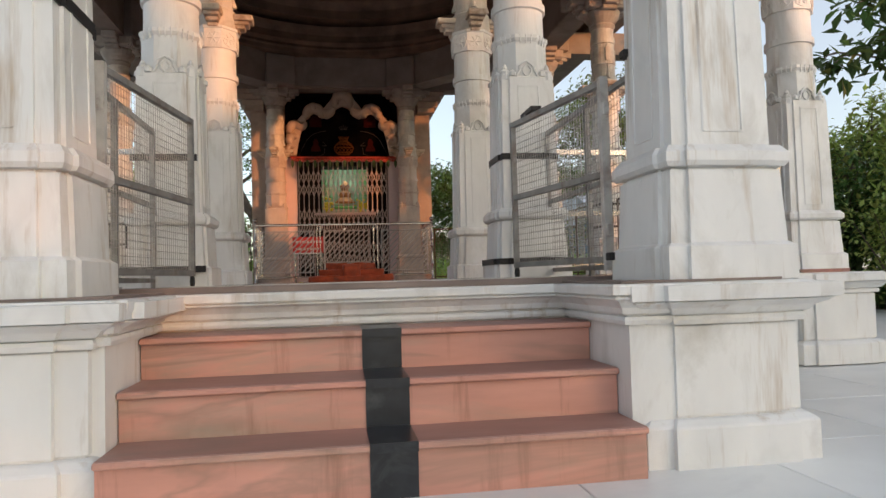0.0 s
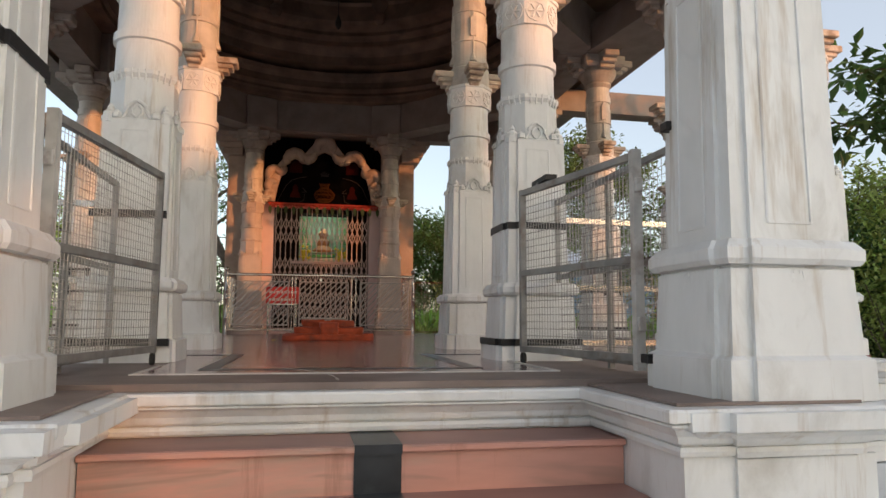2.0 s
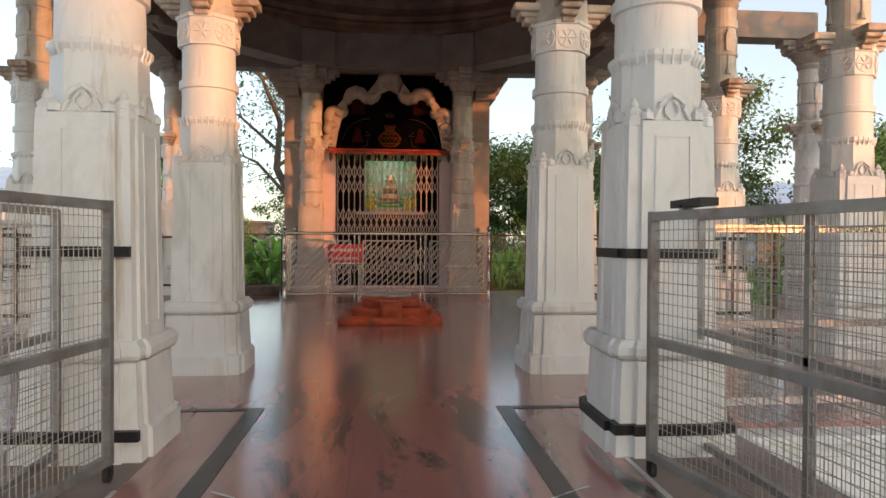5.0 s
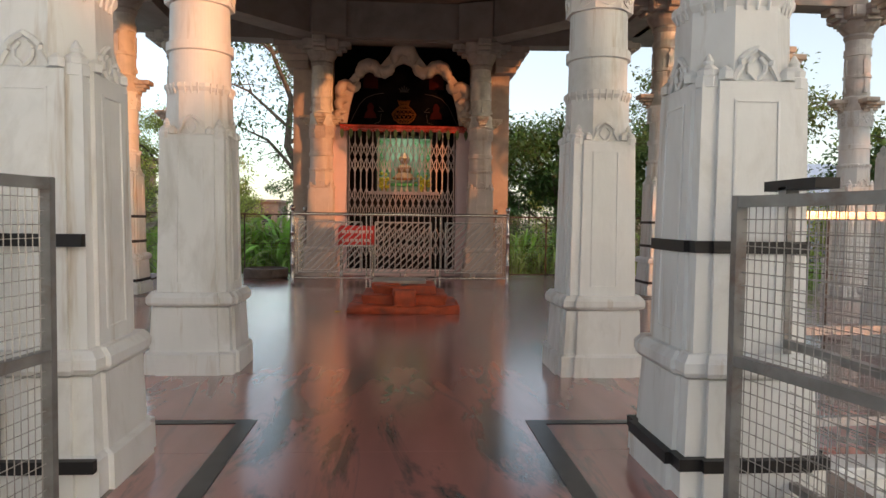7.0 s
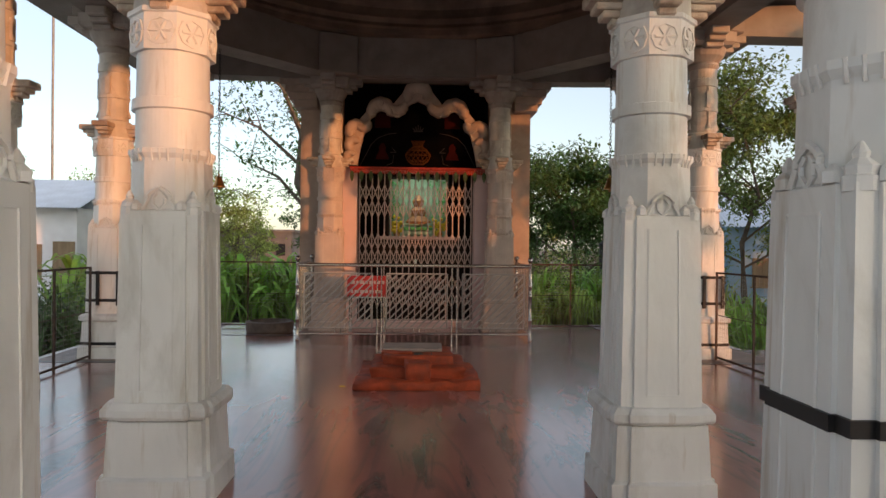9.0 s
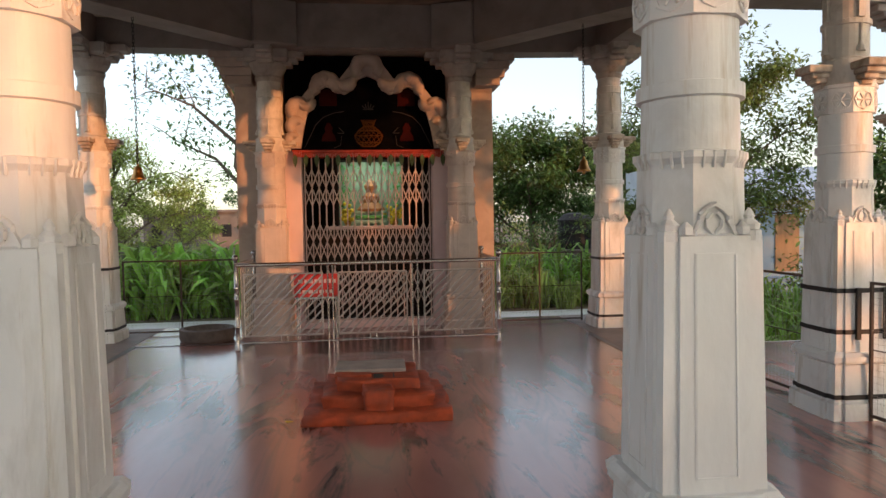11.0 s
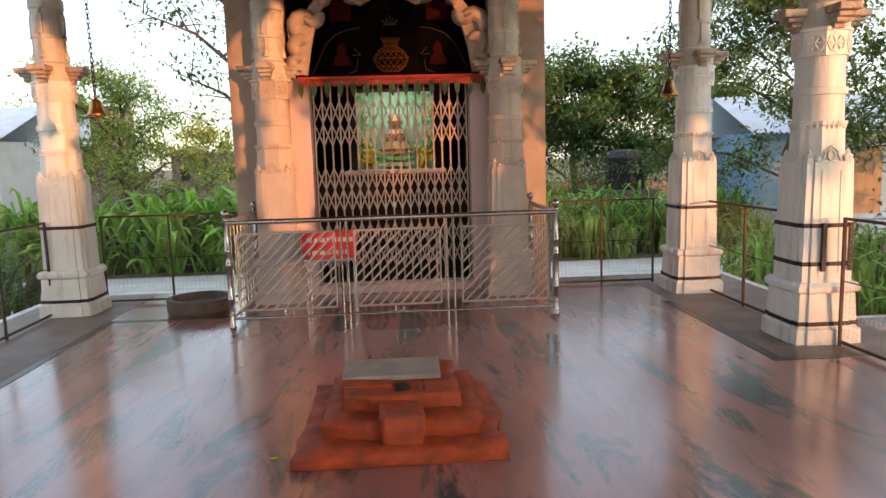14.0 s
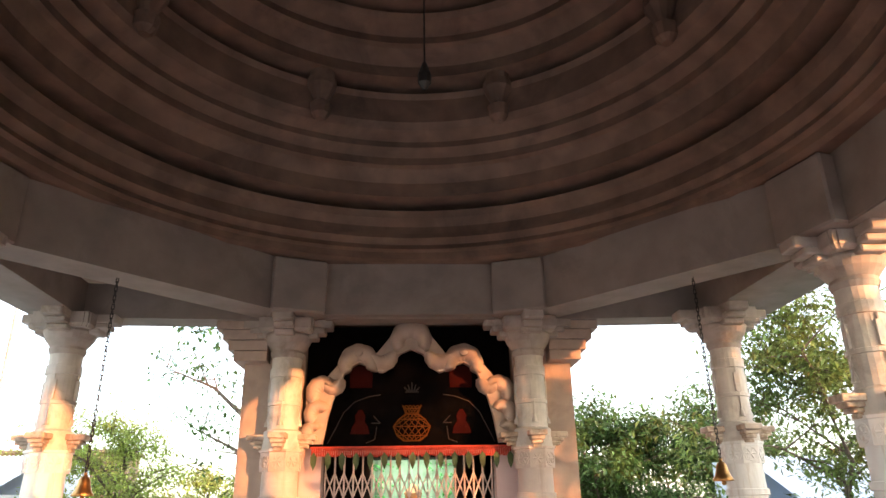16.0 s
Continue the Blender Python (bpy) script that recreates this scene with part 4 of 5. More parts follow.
def slant_panel(x0, x1):
    z0, z1 = 0.18, 0.95
    for a, b in (((x0, z0), (x1, z0)), ((x0, z1), (x1, z1)), ((x0, z0), (x0, z1)), ((x1, z0), (x1, z1))):
        part("panel_edge", rod((a[0], 0, a[1]), (b[0], 0, b[1]), 0.022, 6), RAILBAR, rail)
    for x in ((x0 + x1) / 2 - 0.04, (x0 + x1) / 2 + 0.04):
        part("spacer", rod((x, 0, 0.10), (x, 0, z0), 0.018, 6), STEEL, rail)
    s = 0.105
    k = (z1 - z0)
    c = x0 - k + s / 2
    while c < x1:
        u0, v0, u1, v1 = c, z0, c + k, z1
        if u0 < x0:
            v0, u0 = z0 + (x0 - u0), x0
        if u1 > x1:
            v1, u1 = z1 - (u1 - x1), x1
        if u1 - u0 > 0.03:
            part("slant_bar", rod((u0, 0, v0), (u1, 0, v1), 0.021, 6), RAILBAR, rail)
        c += s


slant_panel(-1.56, -0.60)
slant_panel(-0.40, 0.46)
slant_panel(0.68, 1.56)
for sx in (-1, 1):
    for k in range(8):
        y = 0.15 + k * 0.15
        part("slant_bar", rod((sx * 1.65, y, 0.12), (sx * 1.65, y, 1.05), 0.016, 6), STEEL, rail)

# red notice on a stand inside the rail
ns = thing("notice_board", (-0.72, 12.75, -0.03), "red notice board with white lettering on a light metal stand", "sign")
part("board", B(-0.30, 0, 0.60, 0.30, 0.02, 0.92, bevel=0.006), RED, ns, "red painted board")
for row, (z, w) in enumerate(((0.82, 0.05), (0.68, 0.045))):
    x = -0.24
    while x < 0.22:
        d = random.uniform(0.03, 0.07)
        part("letter_bar", B(x, -0.004, z - w / 2, x + d, 0.0, z + w / 2), WHITEINK, ns)
        x += d + 0.02
for x in (-0.26, 0.26):
    for y in (0.01, 0.30):
        part("leg", rod((x, y, 0), (x, y, 0.64), 0.025, 6), STEEL, ns)
part("shelf", B(-0.28, 0.0, 0.58, 0.28, 0.32, 0.61), STEEL, ns)

# ---- fire altar in the hall ----
kund = thing("fire_altar", (0.02, 9.45, 0), "rough stepped vermilion-painted brick fire altar", "altar")


def rough_block(x0, y0, z0, x1, y1, z1, seed, amt=0.03):
    bm = B(x0, y0, z0, x1, y1, z1)
    bmesh.ops.subdivide_edges(bm, edges=bm.edges[:], cuts=9, use_grid_fill=True)
    for v in bm.verts:
        if v.co.z > z0 + 0.005:
            d = noise.noise_vector(v.co * 7 + Vector((seed, 0, 0)))
            v.co += Vector((d.x, d.y, d.z * 0.5)) * amt
    return bm


part("lower_step", rough_block(-0.56, -0.66, 0, 0.60, 0.50, 0.08, 1, 0.06), ORANGE, kund, smooth=True)
part("middle_step", rough_block(-0.44, -0.46, 0.05, 0.48, 0.44, 0.17, 2, 0.045), ORANGE, kund, smooth=True)
part("upper_step", rough_block(-0.32, -0.28, 0.12, 0.36, 0.40, 0.262, 3, 0.035), ORANGE, kund, smooth=True)
part("front_spout", rough_block(-0.10, -0.56, 0.06, 0.13, -0.20, 0.235, 6, 0.035), ORANGE, kund, "worn vermilion spout block", smooth=True)
# a solid black block stands for the hollow at the cover
part("black_hollow", B(-0.02, -0.20, 0.2, 0.16, -0.05, 0.262), BLACK, kund, "black hollow at the cover")
part("brick_lip", rough_block(-0.34, -0.12, 0.2, -0.05, 0.0, 0.275, 4, 0.02), ORANGE, kund)
sl = make("stone_cover", B(-0.31, -0.17, 0, 0.31, 0.17, 0.035, bevel=0.006), SLAB)
sl.matrix_basis = pose(-0.02, 9.62, 0.265, 2, 0, -1)
tagged(sl, "grey stone slab lying on the fire altar", "slab")

pet = bmesh.new()
loft(pet, [[(0.030, 0, 0.001), (0.012, 0.010, 0.001), (-0.030, 0.004, 0.001), (-0.016, -0.009, 0.001)],
           [(0.030, 0, 0.005), (0.012, 0.010, 0.006), (-0.030, 0.004, 0.009), (-0.016, -0.009, 0.006)]])
pet = tagged(make("flower_petal", pet, YELLOW), "fallen yellow flower petal on the floor", "petal")
pet.matrix_basis = pose(-0.68, 8.97, 0)

# ---- mesh gates and fences ----
def wire_panel(p0, p1, z0, z1, parent, hstep=0.05, vstep=0.05, w=0.004, name="wire_mesh"):
    p0, p1 = Vector((*p0, 0)), Vector((*p1, 0))
    ln = (p1 - p0).length
    d = (p1 - p0) / ln
    bm = bmesh.new()
    for i in range(1, int(ln / vstep)):
        p = p0 + d * i * vstep
        bar(bm, (p.x, p.y, z0), (p.x, p.y, z1), w, seg=3)
    for i in range(1, int((z1 - z0) / hstep)):
        z = z0 + i * hstep
        bar(bm, (p0.x, p0.y, z), (p1.x, p1.y, z), w, seg=3)
    return tagged(part(name, bm, WIRE, parent), kind="stuff")


def flat_bar(a, b, w, m, parent, name):
    return part(name, bar(bmesh.new(), a, b, w), m, parent)


def gate(hx, hy, tx, ty, top, label):
    g = thing("mesh_gate", (0, 0, 0), label, "gate", "porch gates")
    h, t = (hx, hy), (tx, ty)
    m = ((hx + tx) / 2, (hy + ty) / 2)
    for z, nm in ((top, "top_rail"), (0.56, "middle_rail"), (0.09, "bottom_rail")):
        flat_bar((*h, z), (*t, z), 0.035, GALV, g, nm)
    flat_bar((*h, 0.03), (*h, top + 0.03), 0.045, PALEGALV, g, "hinge_stile")
    flat_bar((*t, 0.07), (*t, top + 0.02), 0.035, GALV, g, "end_stile")
    wire_panel(h, t, 0.09, top, g, 0.042, 0.03, 0.004)
    bm = bmesh.new()
    bmesh.ops.create_cone(bm, segments=16, radius1=0.035, radius2=0.035, depth=0.02, cap_ends=True, matrix=Matrix.Translation((tx, ty, 0.035)) @ Matrix.Rotation(radians(90), 4, "Y"))
    part("wheel", bm, TYRE, g, "small rubber wheel")
    flat_bar((tx, ty, 0.03), (tx, ty, 0.08), 0.02, GALV, g, "wheel_fork")
    for z in (0.25, 0.92):
        part("hinge", B(hx - 0.018, hy - 0.045, z - 0.035, hx + 0.018, hy - 0.02, z + 0.035, bevel=0.004), PALEGALV, g)
    return g


gate(1.30, 2.70, 1.07, 3.77, 1.07, "open grey steel mesh gate leaf on a wheel")
gate(-1.31, 2.70, -1.12, 3.86, 1.10, "open grey steel mesh gate leaf on a wheel")
lt = thing("gate_latch", (1.13, 3.60, 1.08), "dark steel angle latch on top of the gate", "latch")
part("angle", B(-0.02, -0.16, 0.02, 0.05, 0.10, 0.05), BLACK, lt)
part("bracket", B(-0.02, -0.02, 0.0, 0.02, 0.02, 0.03), GALV, lt)
for sx in (-1, 1):
    f = thing("front_railing", (0, 0, 0), "silver steel mesh railing along the platform edge", "railing", "front railings")
    a, c = (sx * 1.58, 4.60), (sx * 3.78, 4.72)
    for z, nm in ((1.04, "top_rail"), (0.52, "middle_rail"), (0.10, "bottom_rail")):
        flat_bar((*a, z), (*c, z), 0.04, STEEL, f, nm)
    for k in (0.0, 0.33, 0.66, 1.0):
        q = (a[0] + (c[0] - a[0]) * k, a[1] + (c[1] - a[1]) * k)
        flat_bar((*q, 0.0), (*q, 1.04), 0.035, STEEL, f, "post")
    wire_panel(a, c, 0.10, 1.04, f, 0.05, 0.05, 0.003)
for sx in (-1, 1):
    f = thing("side_screen", (0, 0, 0), "grey steel mesh screen between porch columns", "screen", "side screens")
    for x, a, b in ((sx * 1.42, 2.45, 4.08), ):
        for z, nm in ((1.08, "top_rail"), (0.56, "middle_rail"), (0.05, "bottom_rail")):
            flat_bar((x, a, z), (x, b, z), 0.03, GALV, f, nm)
        for y in (a, (a + b) / 2, b):
            flat_bar((x, y, 0.0), (x, y, 1.09), 0.03, GALV, f, "stile")
        wire_panel((x, a), (x, b), 0.05, 1.08, f, 0.042, 0.042, 0.0035)
    for k, z in enumerate((0.10, 0.89)):
        cx, cy = COLS[0] if sx > 0 else COLS[1]
        bnd = thing("iron_band", (cx, cy, z), "black iron strap fixed to a column", "strap", "column straps")
        h = 0.306 if k == 0 else 0.236
        bm = bmesh.new()
        if sx > 0:
            loft(bm, [redent(h, 0.0), redent(h, 0.045)])
        else:
            box(bm, -h, -h - 0.012, 0.0, h * 0.9, -h + 0.02, 0.045)
        part("strap", bm, BLACK, bnd)
bnd = thing("iron_band", (-1.485, 2.215, 1.15), "black iron strap round a porch column", "strap", "column straps")
bm = bmesh.new()
loft(bm, [redent(0.256, 0.0), redent(0.256, 0.05)])
part("strap", bm, BLACK, bnd)
for x, y, z in ((1.19, 2.42, 0.10), (1.27, 2.34, 1.12)):
    tagged(make("iron_lug", B(x, y, z - 0.02, x + 0.05, y + 0.06, z + 0.02, bevel=0.004), BLACK), "short black iron lug on a porch column", "lug")


def fence(a, b, h=1.06, label="low wire mesh fence between columns"):
    f = thing("mesh_fence", (0, 0, 0), label, "fence", "mesh fences")
    for z, nm in ((h, "top_rail"), (0.55, "middle_rail"), (0.04, "bottom_rail")):
        flat_bar((*a, z), (*b, z), 0.022 if z != 0.55 else 0.008, RUST, f, nm)
    for k in (0.0, 0.5, 1.0):
        p = (a[0] + (b[0] - a[0]) * k, a[1] + (b[1] - a[1]) * k)
        flat_bar((*p, 0.0), (*p, h + 0.01), 0.022, RUST, f, "post")
    wire_panel(a, b, 0.05, h, f, 0.05, 0.05, 0.0022)


for a, b in (((-3.50, 13.62), (-1.92, 13.62)), ((1.92, 13.62), (3.24, 13.62)), ((-3.78, 11.05), (-3.84, 13.0)), ((3.62, 11.18), (3.62, 12.95)), ((3.72, 8.85), (3.66, 10.55)),
             ((-3.72, 8.85), (-3.74, 10.45)), ((3.95, 6.95), (3.78, 8.25)), ((-3.9, 6.95), (-3.75, 8.25))):
    fence(a, b)
for x, y in COLS[6:12]:
    for z, h in ((0.16, 0.278), (0.98, 0.236), (0.66, 0.238))[:2 if y > 12 else 3]:
        bnd = thing("iron_band", (x, y, z), "black iron strap round a column", "strap", "column straps")
        bm = bmesh.new()
        loft(bm, [redent(h, 0.0), redent(h, 0.035)])
        part("strap", bm, BLACK, bnd)

# ---- bells ----
def bell(x, y, z, top):
    b = thing("temple_bell", (x, y, z), "brass temple bell hanging on an iron chain", "bell", "temple bells")
    bm = bmesh.new()
    lathe(bm, [(0.085, 0.0), (0.088, 0.012), (0.07, 0.04), (0.052, 0.09), (0.046, 0.13), (0.03, 0.155), (0.012, 0.16), (0.016, 0.18), (0.012, 0.19)], 20)
    part("body", bm, BRASS, b, smooth=True)
    bm = bmesh.new()
    bmesh.ops.create_uvsphere(bm, u_segments=10, v_segments=8, radius=0.02, matrix=Matrix.Translation((0, 0, -0.015)))
    bar(bm, (0, 0, -0.01), (0, 0, 0.1), 0.008, seg=6)
    part("clapper", bm, BRASS, b)
    bm = bmesh.new()
    zz, i = 0.18, 0
    while zz < top - z:
        w = 0.011
        for s in (-1, 1):
            d = Vector((s * w, 0, 0)) if i % 2 else Vector((0, s * w, 0))
            bar(bm, Vector((0, 0, zz)) + d, Vector((0, 0, zz + 0.05)) + d, 0.006, seg=4)
        for q in (0, 0.05):
            d = Vector((w, 0, 0)) if i % 2 else Vector((0, w, 0))
            bar(bm, Vector((0, 0, zz + q)) - d, Vector((0, 0, zz + q)) + d, 0.006, seg=4)
        zz += 0.043
        i += 1
    tagged(part("chain", bm, IRON, b), kind="stuff")


for x, y in COLS[6:10]:
    fr = thing("iron_upright", (x, y, 0), "black iron upright joining two column straps", "bracket", "column brackets")
    for u in (-0.06, 0.17):
        part("upright", B(u - 0.017, -0.262, 0.62, u + 0.017, -0.238, 1.02), BLACK, fr)
plq = tagged(make("lintel_plaque", B(-0.06, 13.275, 4.42, 0.08, 13.298, 4.54, bevel=0.004), SLAB), "small grey stone plaque on the lintel", "plaque")
bell(-2.70, 11.90, 2.12, 4.03)
bell(2.72, 11.88, 2.17, 4.03)
hk = thing("dome_hook", (0.1, 9.83, 4.72), "iron rod and hook hanging from the dome", "hook")
part("rod", bar(bmesh.new(), (0, 0, 0.2), (0, 0, 3.85), 0.014, seg=6), IRON, hk)
bm = bmesh.new()
lathe(bm, [(0.01, 0.0), (0.045, 0.05), (0.05, 0.12), (0.015, 0.22)], 10)
part("hook", bm, IRON, hk)
# ---- trees and planting ----
def leaf_mesh(name, spots, size, material, parent, rng, droop=0.3, aspect=0.45):
    """Many small folded leaves, a few at each spot."""
    vs, fs = [], []
    for p, nleaf, spread in spots:
        for _ in range(nleaf):
            c = Vector((rng.gauss(0, spread), rng.gauss(0, spread), rng.gauss(0, spread * 0.75))) + p
            d = Vector((rng.uniform(-1, 1), rng.uniform(-1, 1), rng.uniform(-0.7 - droop, 0.6 - droop))).normalized()
            s = d.cross(Vector((rng.uniform(-0.4, 0.4), rng.uniform(-0.4, 0.4), 1))).normalized()
            L = size * rng.uniform(0.6, 1.3)
            up = s.cross(d) * L * 0.10
            i = len(vs)
            vs += [c, c + d * L * 0.5 + s * L * aspect / 2 + up, c + d * L, c + d * L * 0.5 - s * L * aspect / 2 + up]
            fs += [(i, i + 1, i + 2), (i, i + 2, i + 3)]
    me = bpy.data.meshes.new(name)
    me.from_pydata([tuple(v) for v in vs], [], fs)
    me.materials.append(material)
    ob = new(name, me)
    ob.parent = parent
    return ob


def tree(x, y, h, crown, leafmat, seed, label, clear=0.3, leaves=26, size=0.16, flat=0.75, limbs=9, lean=(0, 0), spread=0.2, girth=1.0):
    rng = random.Random(seed)
    t = thing("tree", (x, y, GZ - 0.05), label, "tree", "garden trees")
    bm = bmesh.new()
    pts = [Vector((lean[0] * k * k + rng.uniform(-0.05, 0.05) * h * k, lean[1] * k * k + rng.uniform(-0.05, 0.05) * h * k, h * 0.8 * k)) for k in (0, 0.2, 0.4, 0.6, 0.8, 1.0)]
    r0 = (0.022 * h + 0.03) * girth
    taper(bm, pts, [r0 * (1 - 0.8 * k / 5) for k in range(6)], 9)
    spots = []
    for i in range(limbs):
        k = clear + (1 - clear) * (i + rng.random()) / limbs
        q = k * 5
        j = min(int(q), 4)
        p = pts[j].lerp(pts[j + 1], q - j)
        a = i * 2.4 + rng.uniform(-0.4, 0.4)
        reach = crown * (1.0 - 0.55 * max(0, k - 0.55) / 0.45) * rng.uniform(0.75, 1.1)
        end = p + Vector((math.cos(a) * reach, math.sin(a) * reach, reach * flat * rng.uniform(0.3, 0.9)))
        mid = p.lerp(end, 0.5) + Vector((0, 0, reach * 0.12))
        taper(bm, [p, mid, end], [r0 * 0.42 * (1 - 0.5 * k), r0 * 0.26 * (1 - 0.5 * k), 0.012], 6)
        for b in range(7):
            s = 0.35 + 0.65 * b / 6
            base = p.lerp(mid, s * 2) if s < 0.5 else mid.lerp(end, s * 2 - 1)
            tip = base + Vector((rng.uniform(-1, 1), rng.uniform(-1, 1), rng.uniform(-0.35, 0.8))) * crown * 0.36
            taper(bm, [base, base.lerp(tip, 0.5) + Vector((0, 0, 0.04)), tip], [0.02, 0.013, 0.005], 4)
            for c in (0.55, 0.8, 1.0):
                spots.append((base.lerp(tip, c), leaves // 3, crown * spread * 0.45))
    part("trunk", bm, BARK, t)
    leaf_mesh("crown", spots, size, leafmat, t, rng)
    return t


tree(-7.7, 25.5, 5.7, 2.4, LEAF_B, 3, "young light green tree with feathery leaves", 0.2, 170, 0.12, limbs=13)
tree(-13.5, 33, 5.6, 2.6, LEAF_B, 4, "light green tree behind the scrub", 0.25, 50, 0.15)
tree(-2.4, 21.0, 8.0, 2.6, LEAF_A, 5, "tall thin tree with sparse dark leaves", 0.3, 48, 0.15, lean=(-1.4, -1.0), limbs=9)
tree(7.6, 34, 6.8, 4.0, LEAF_A, 6, "broad dark green tree with a rounded crown", 0.08, 230, 0.26, limbs=12)
tree(12.6, 33, 6.4, 3.6, LEAF_A, 7, "broad dark green garden tree", 0.08, 190, 0.26, limbs=12)
tree(3.8, 37, 4.9, 3.0, LEAF_A, 8, "dark green tree behind the garden", 0.08, 150, 0.26, limbs=11)
tree(8.5, 19.5, 7.4, 2.7, LEAF_D, 9, "tall olive green tree beside the blue hut", 0.25, 200, 0.15, limbs=13, girth=0.5)
tree(11.5, 13.5, 4.6, 2.4, LEAF_B, 10, "light green tree at the edge of the paving", 0.12, 110, 0.18, limbs=12)
tree(14.5, 10.5, 4.6, 2.6, LEAF_B, 11, "light green tree at the edge of the paving", 0.12, 110, 0.2, limbs=12)
tree(14.0, 18.5, 5.0, 2.6, LEAF_A, 12, "dark green tree at the edge of the paving", 0.12, 110, 0.2, limbs=12)
tree(9.0, 7.4, 5.8, 2.1, LEAF_A, 13, "thin tree with broad dark leaves", 0.6, 44, 0.27, limbs=9, lean=(-0.5, 0), girth=0.7)
tree(-11.5, 17, 6.0, 2.4, LEAF_B, 14, "light green tree beside the white house", 0.3, 60, 0.16, limbs=10)
tree(-22, 34, 7.0, 3.4, LEAF_A, 15, "dark tree behind the white house", 0.2, 110, 0.28, limbs=11)


def blades(name, x0, y0, x1, y1, n, h, width, seed, label, material=LEAF_C, each=18):
    """A bed of clumps of long arching leaves."""
    rng = random.Random(seed)
    vs, fs = [], []
    for _ in range(n):
        qx, qy = rng.uniform(x0, x1), rng.uniform(y0, y1)
        hh = h * rng.uniform(0.5, 1.15)
        for _ in range(each):
            px, py = qx + rng.gauss(0, 0.12), qy + rng.gauss(0, 0.12)
            a = rng.uniform(0, 2 * math.pi)
            H = hh * rng.uniform(0.45, 1.1)
            out = hh * rng.uniform(0.15, 0.95)
            tipz = rng.uniform(0.55, 1.0)
            d, s = Vector((math.cos(a), math.sin(a), 0)), Vector((-math.sin(a), math.cos(a), 0))
            w0 = width * rng.uniform(0.6, 1.2)
            i = len(vs)
            for u, v, w in ((0.0, 0.0, 0.4), (0.2, 0.45, 1.0), (0.5, 0.82, 1.0), (0.78, 0.95 * (0.5 + tipz / 2), 0.6), (1.0, 0.95 * tipz, 0.05)):
                c = Vector((px, py, GZ - 0.03)) + d * out * u + Vector((0, 0, H * v))
                vs += [c - s * w0 * w / 2 + Vector((0, 0, 0.12 * w0 * w)), c + s * w0 * w / 2]
            for k in range(4):
                fs.append((i + 2 * k, i + 2 * k + 1, i + 2 * k + 3, i + 2 * k + 2))
    me = bpy.data.meshes.new(name)
    me.from_pydata([tuple(v) for v in vs], [], fs)
    me.materials.append(material)
    return tagged(new(name, me), label, "plants", kind="stuff")


blades("leafy_plants", -9.5, 21.0, -2.6, 23.0, 95, 1.9, 0.15, 21, "bed of tall arching bright green leaves")
blades("leafy_plants", 2.4, 21.6, 9.0, 23.8, 90, 1.6, 0.09, 22, "bed of tall arching green grass leaves")
blades("leafy_plants", 2.4, 20.9, 9.0, 22.4, 80, 1.1, 0.06, 26, "bed of low yellow-green grass", LEAF_B, 24)
blades("leafy_plants", -8.0, 8.5, -5.8, 16.5, 110, 1.3, 0.09, 23, "bed of dark green leaves along the platform", LEAF_A)
blades("leafy_plants", 5.6, 11.0, 8.0, 17.0, 150, 1.3, 0.05, 24, "bed of grassy green leaves along the platform")
blades("leafy_plants", 10.2, -2, 12.5, 12, 90, 1.1, 0.08, 25, "green shrubs along the edge of the paving", LEAF_A)


def shrub(x, y, r, h, material, seed, label, dense=45, size=0.12):
    rng = random.Random(seed)
    s = thing("shrub", (x, y, GZ - 0.03), label, "shrub", "shrubs")
    bm = bmesh.new()
    spots = []
    for i in range(14):
        a = rng.uniform(0, 6.28)
        e = Vector((math.cos(a) * r * rng.uniform(0.3, 1), math.sin(a) * r * rng.uniform(0.3, 1), h * rng.uniform(0.5, 1)))
        taper(bm, [Vector((0, 0, 0)), e * 0.5 + Vector((0, 0, 0.05)), e], [0.025, 0.016, 0.006], 5)
        for k in (0.5, 0.75, 1.0):
            spots.append((e * k, dense, r * 0.24))
    part("stems", bm, BARK, s)
    leaf_mesh("leaves", spots, size, material, s, rng)


for i, (x, y, r, h, m) in enumerate(((-7.6, 22.5, 1.0, 1.5, LEAF_A), (-5.2, 22.4, 1.0, 1.5, LEAF_C), (5.2, 23, 1.2, 1.5, LEAF_A), (8.2, 22.5, 1.2, 1.6, LEAF_A), (3.3, 23.0, 1.0, 1.3, LEAF_C),
                                     (9.6, 9.5, 1.1, 2.2, LEAF_B), (10.8, 6.5, 1.3, 2.6, LEAF_B), (11.8, 3.5, 1.4, 2.4, LEAF_A), (-10, 22, 1.0, 1.3, LEAF_A), (9.4, 16.5, 1.0, 1.5, LEAF_A),
                                     (-6.4, 14.6, 0.8, 1.2, LEAF_A), (13.4, 6.8, 1.6, 3.0, LEAF_A))):
    shrub(x, y, r, h, m, 40 + i, "low leafy green garden shrub")

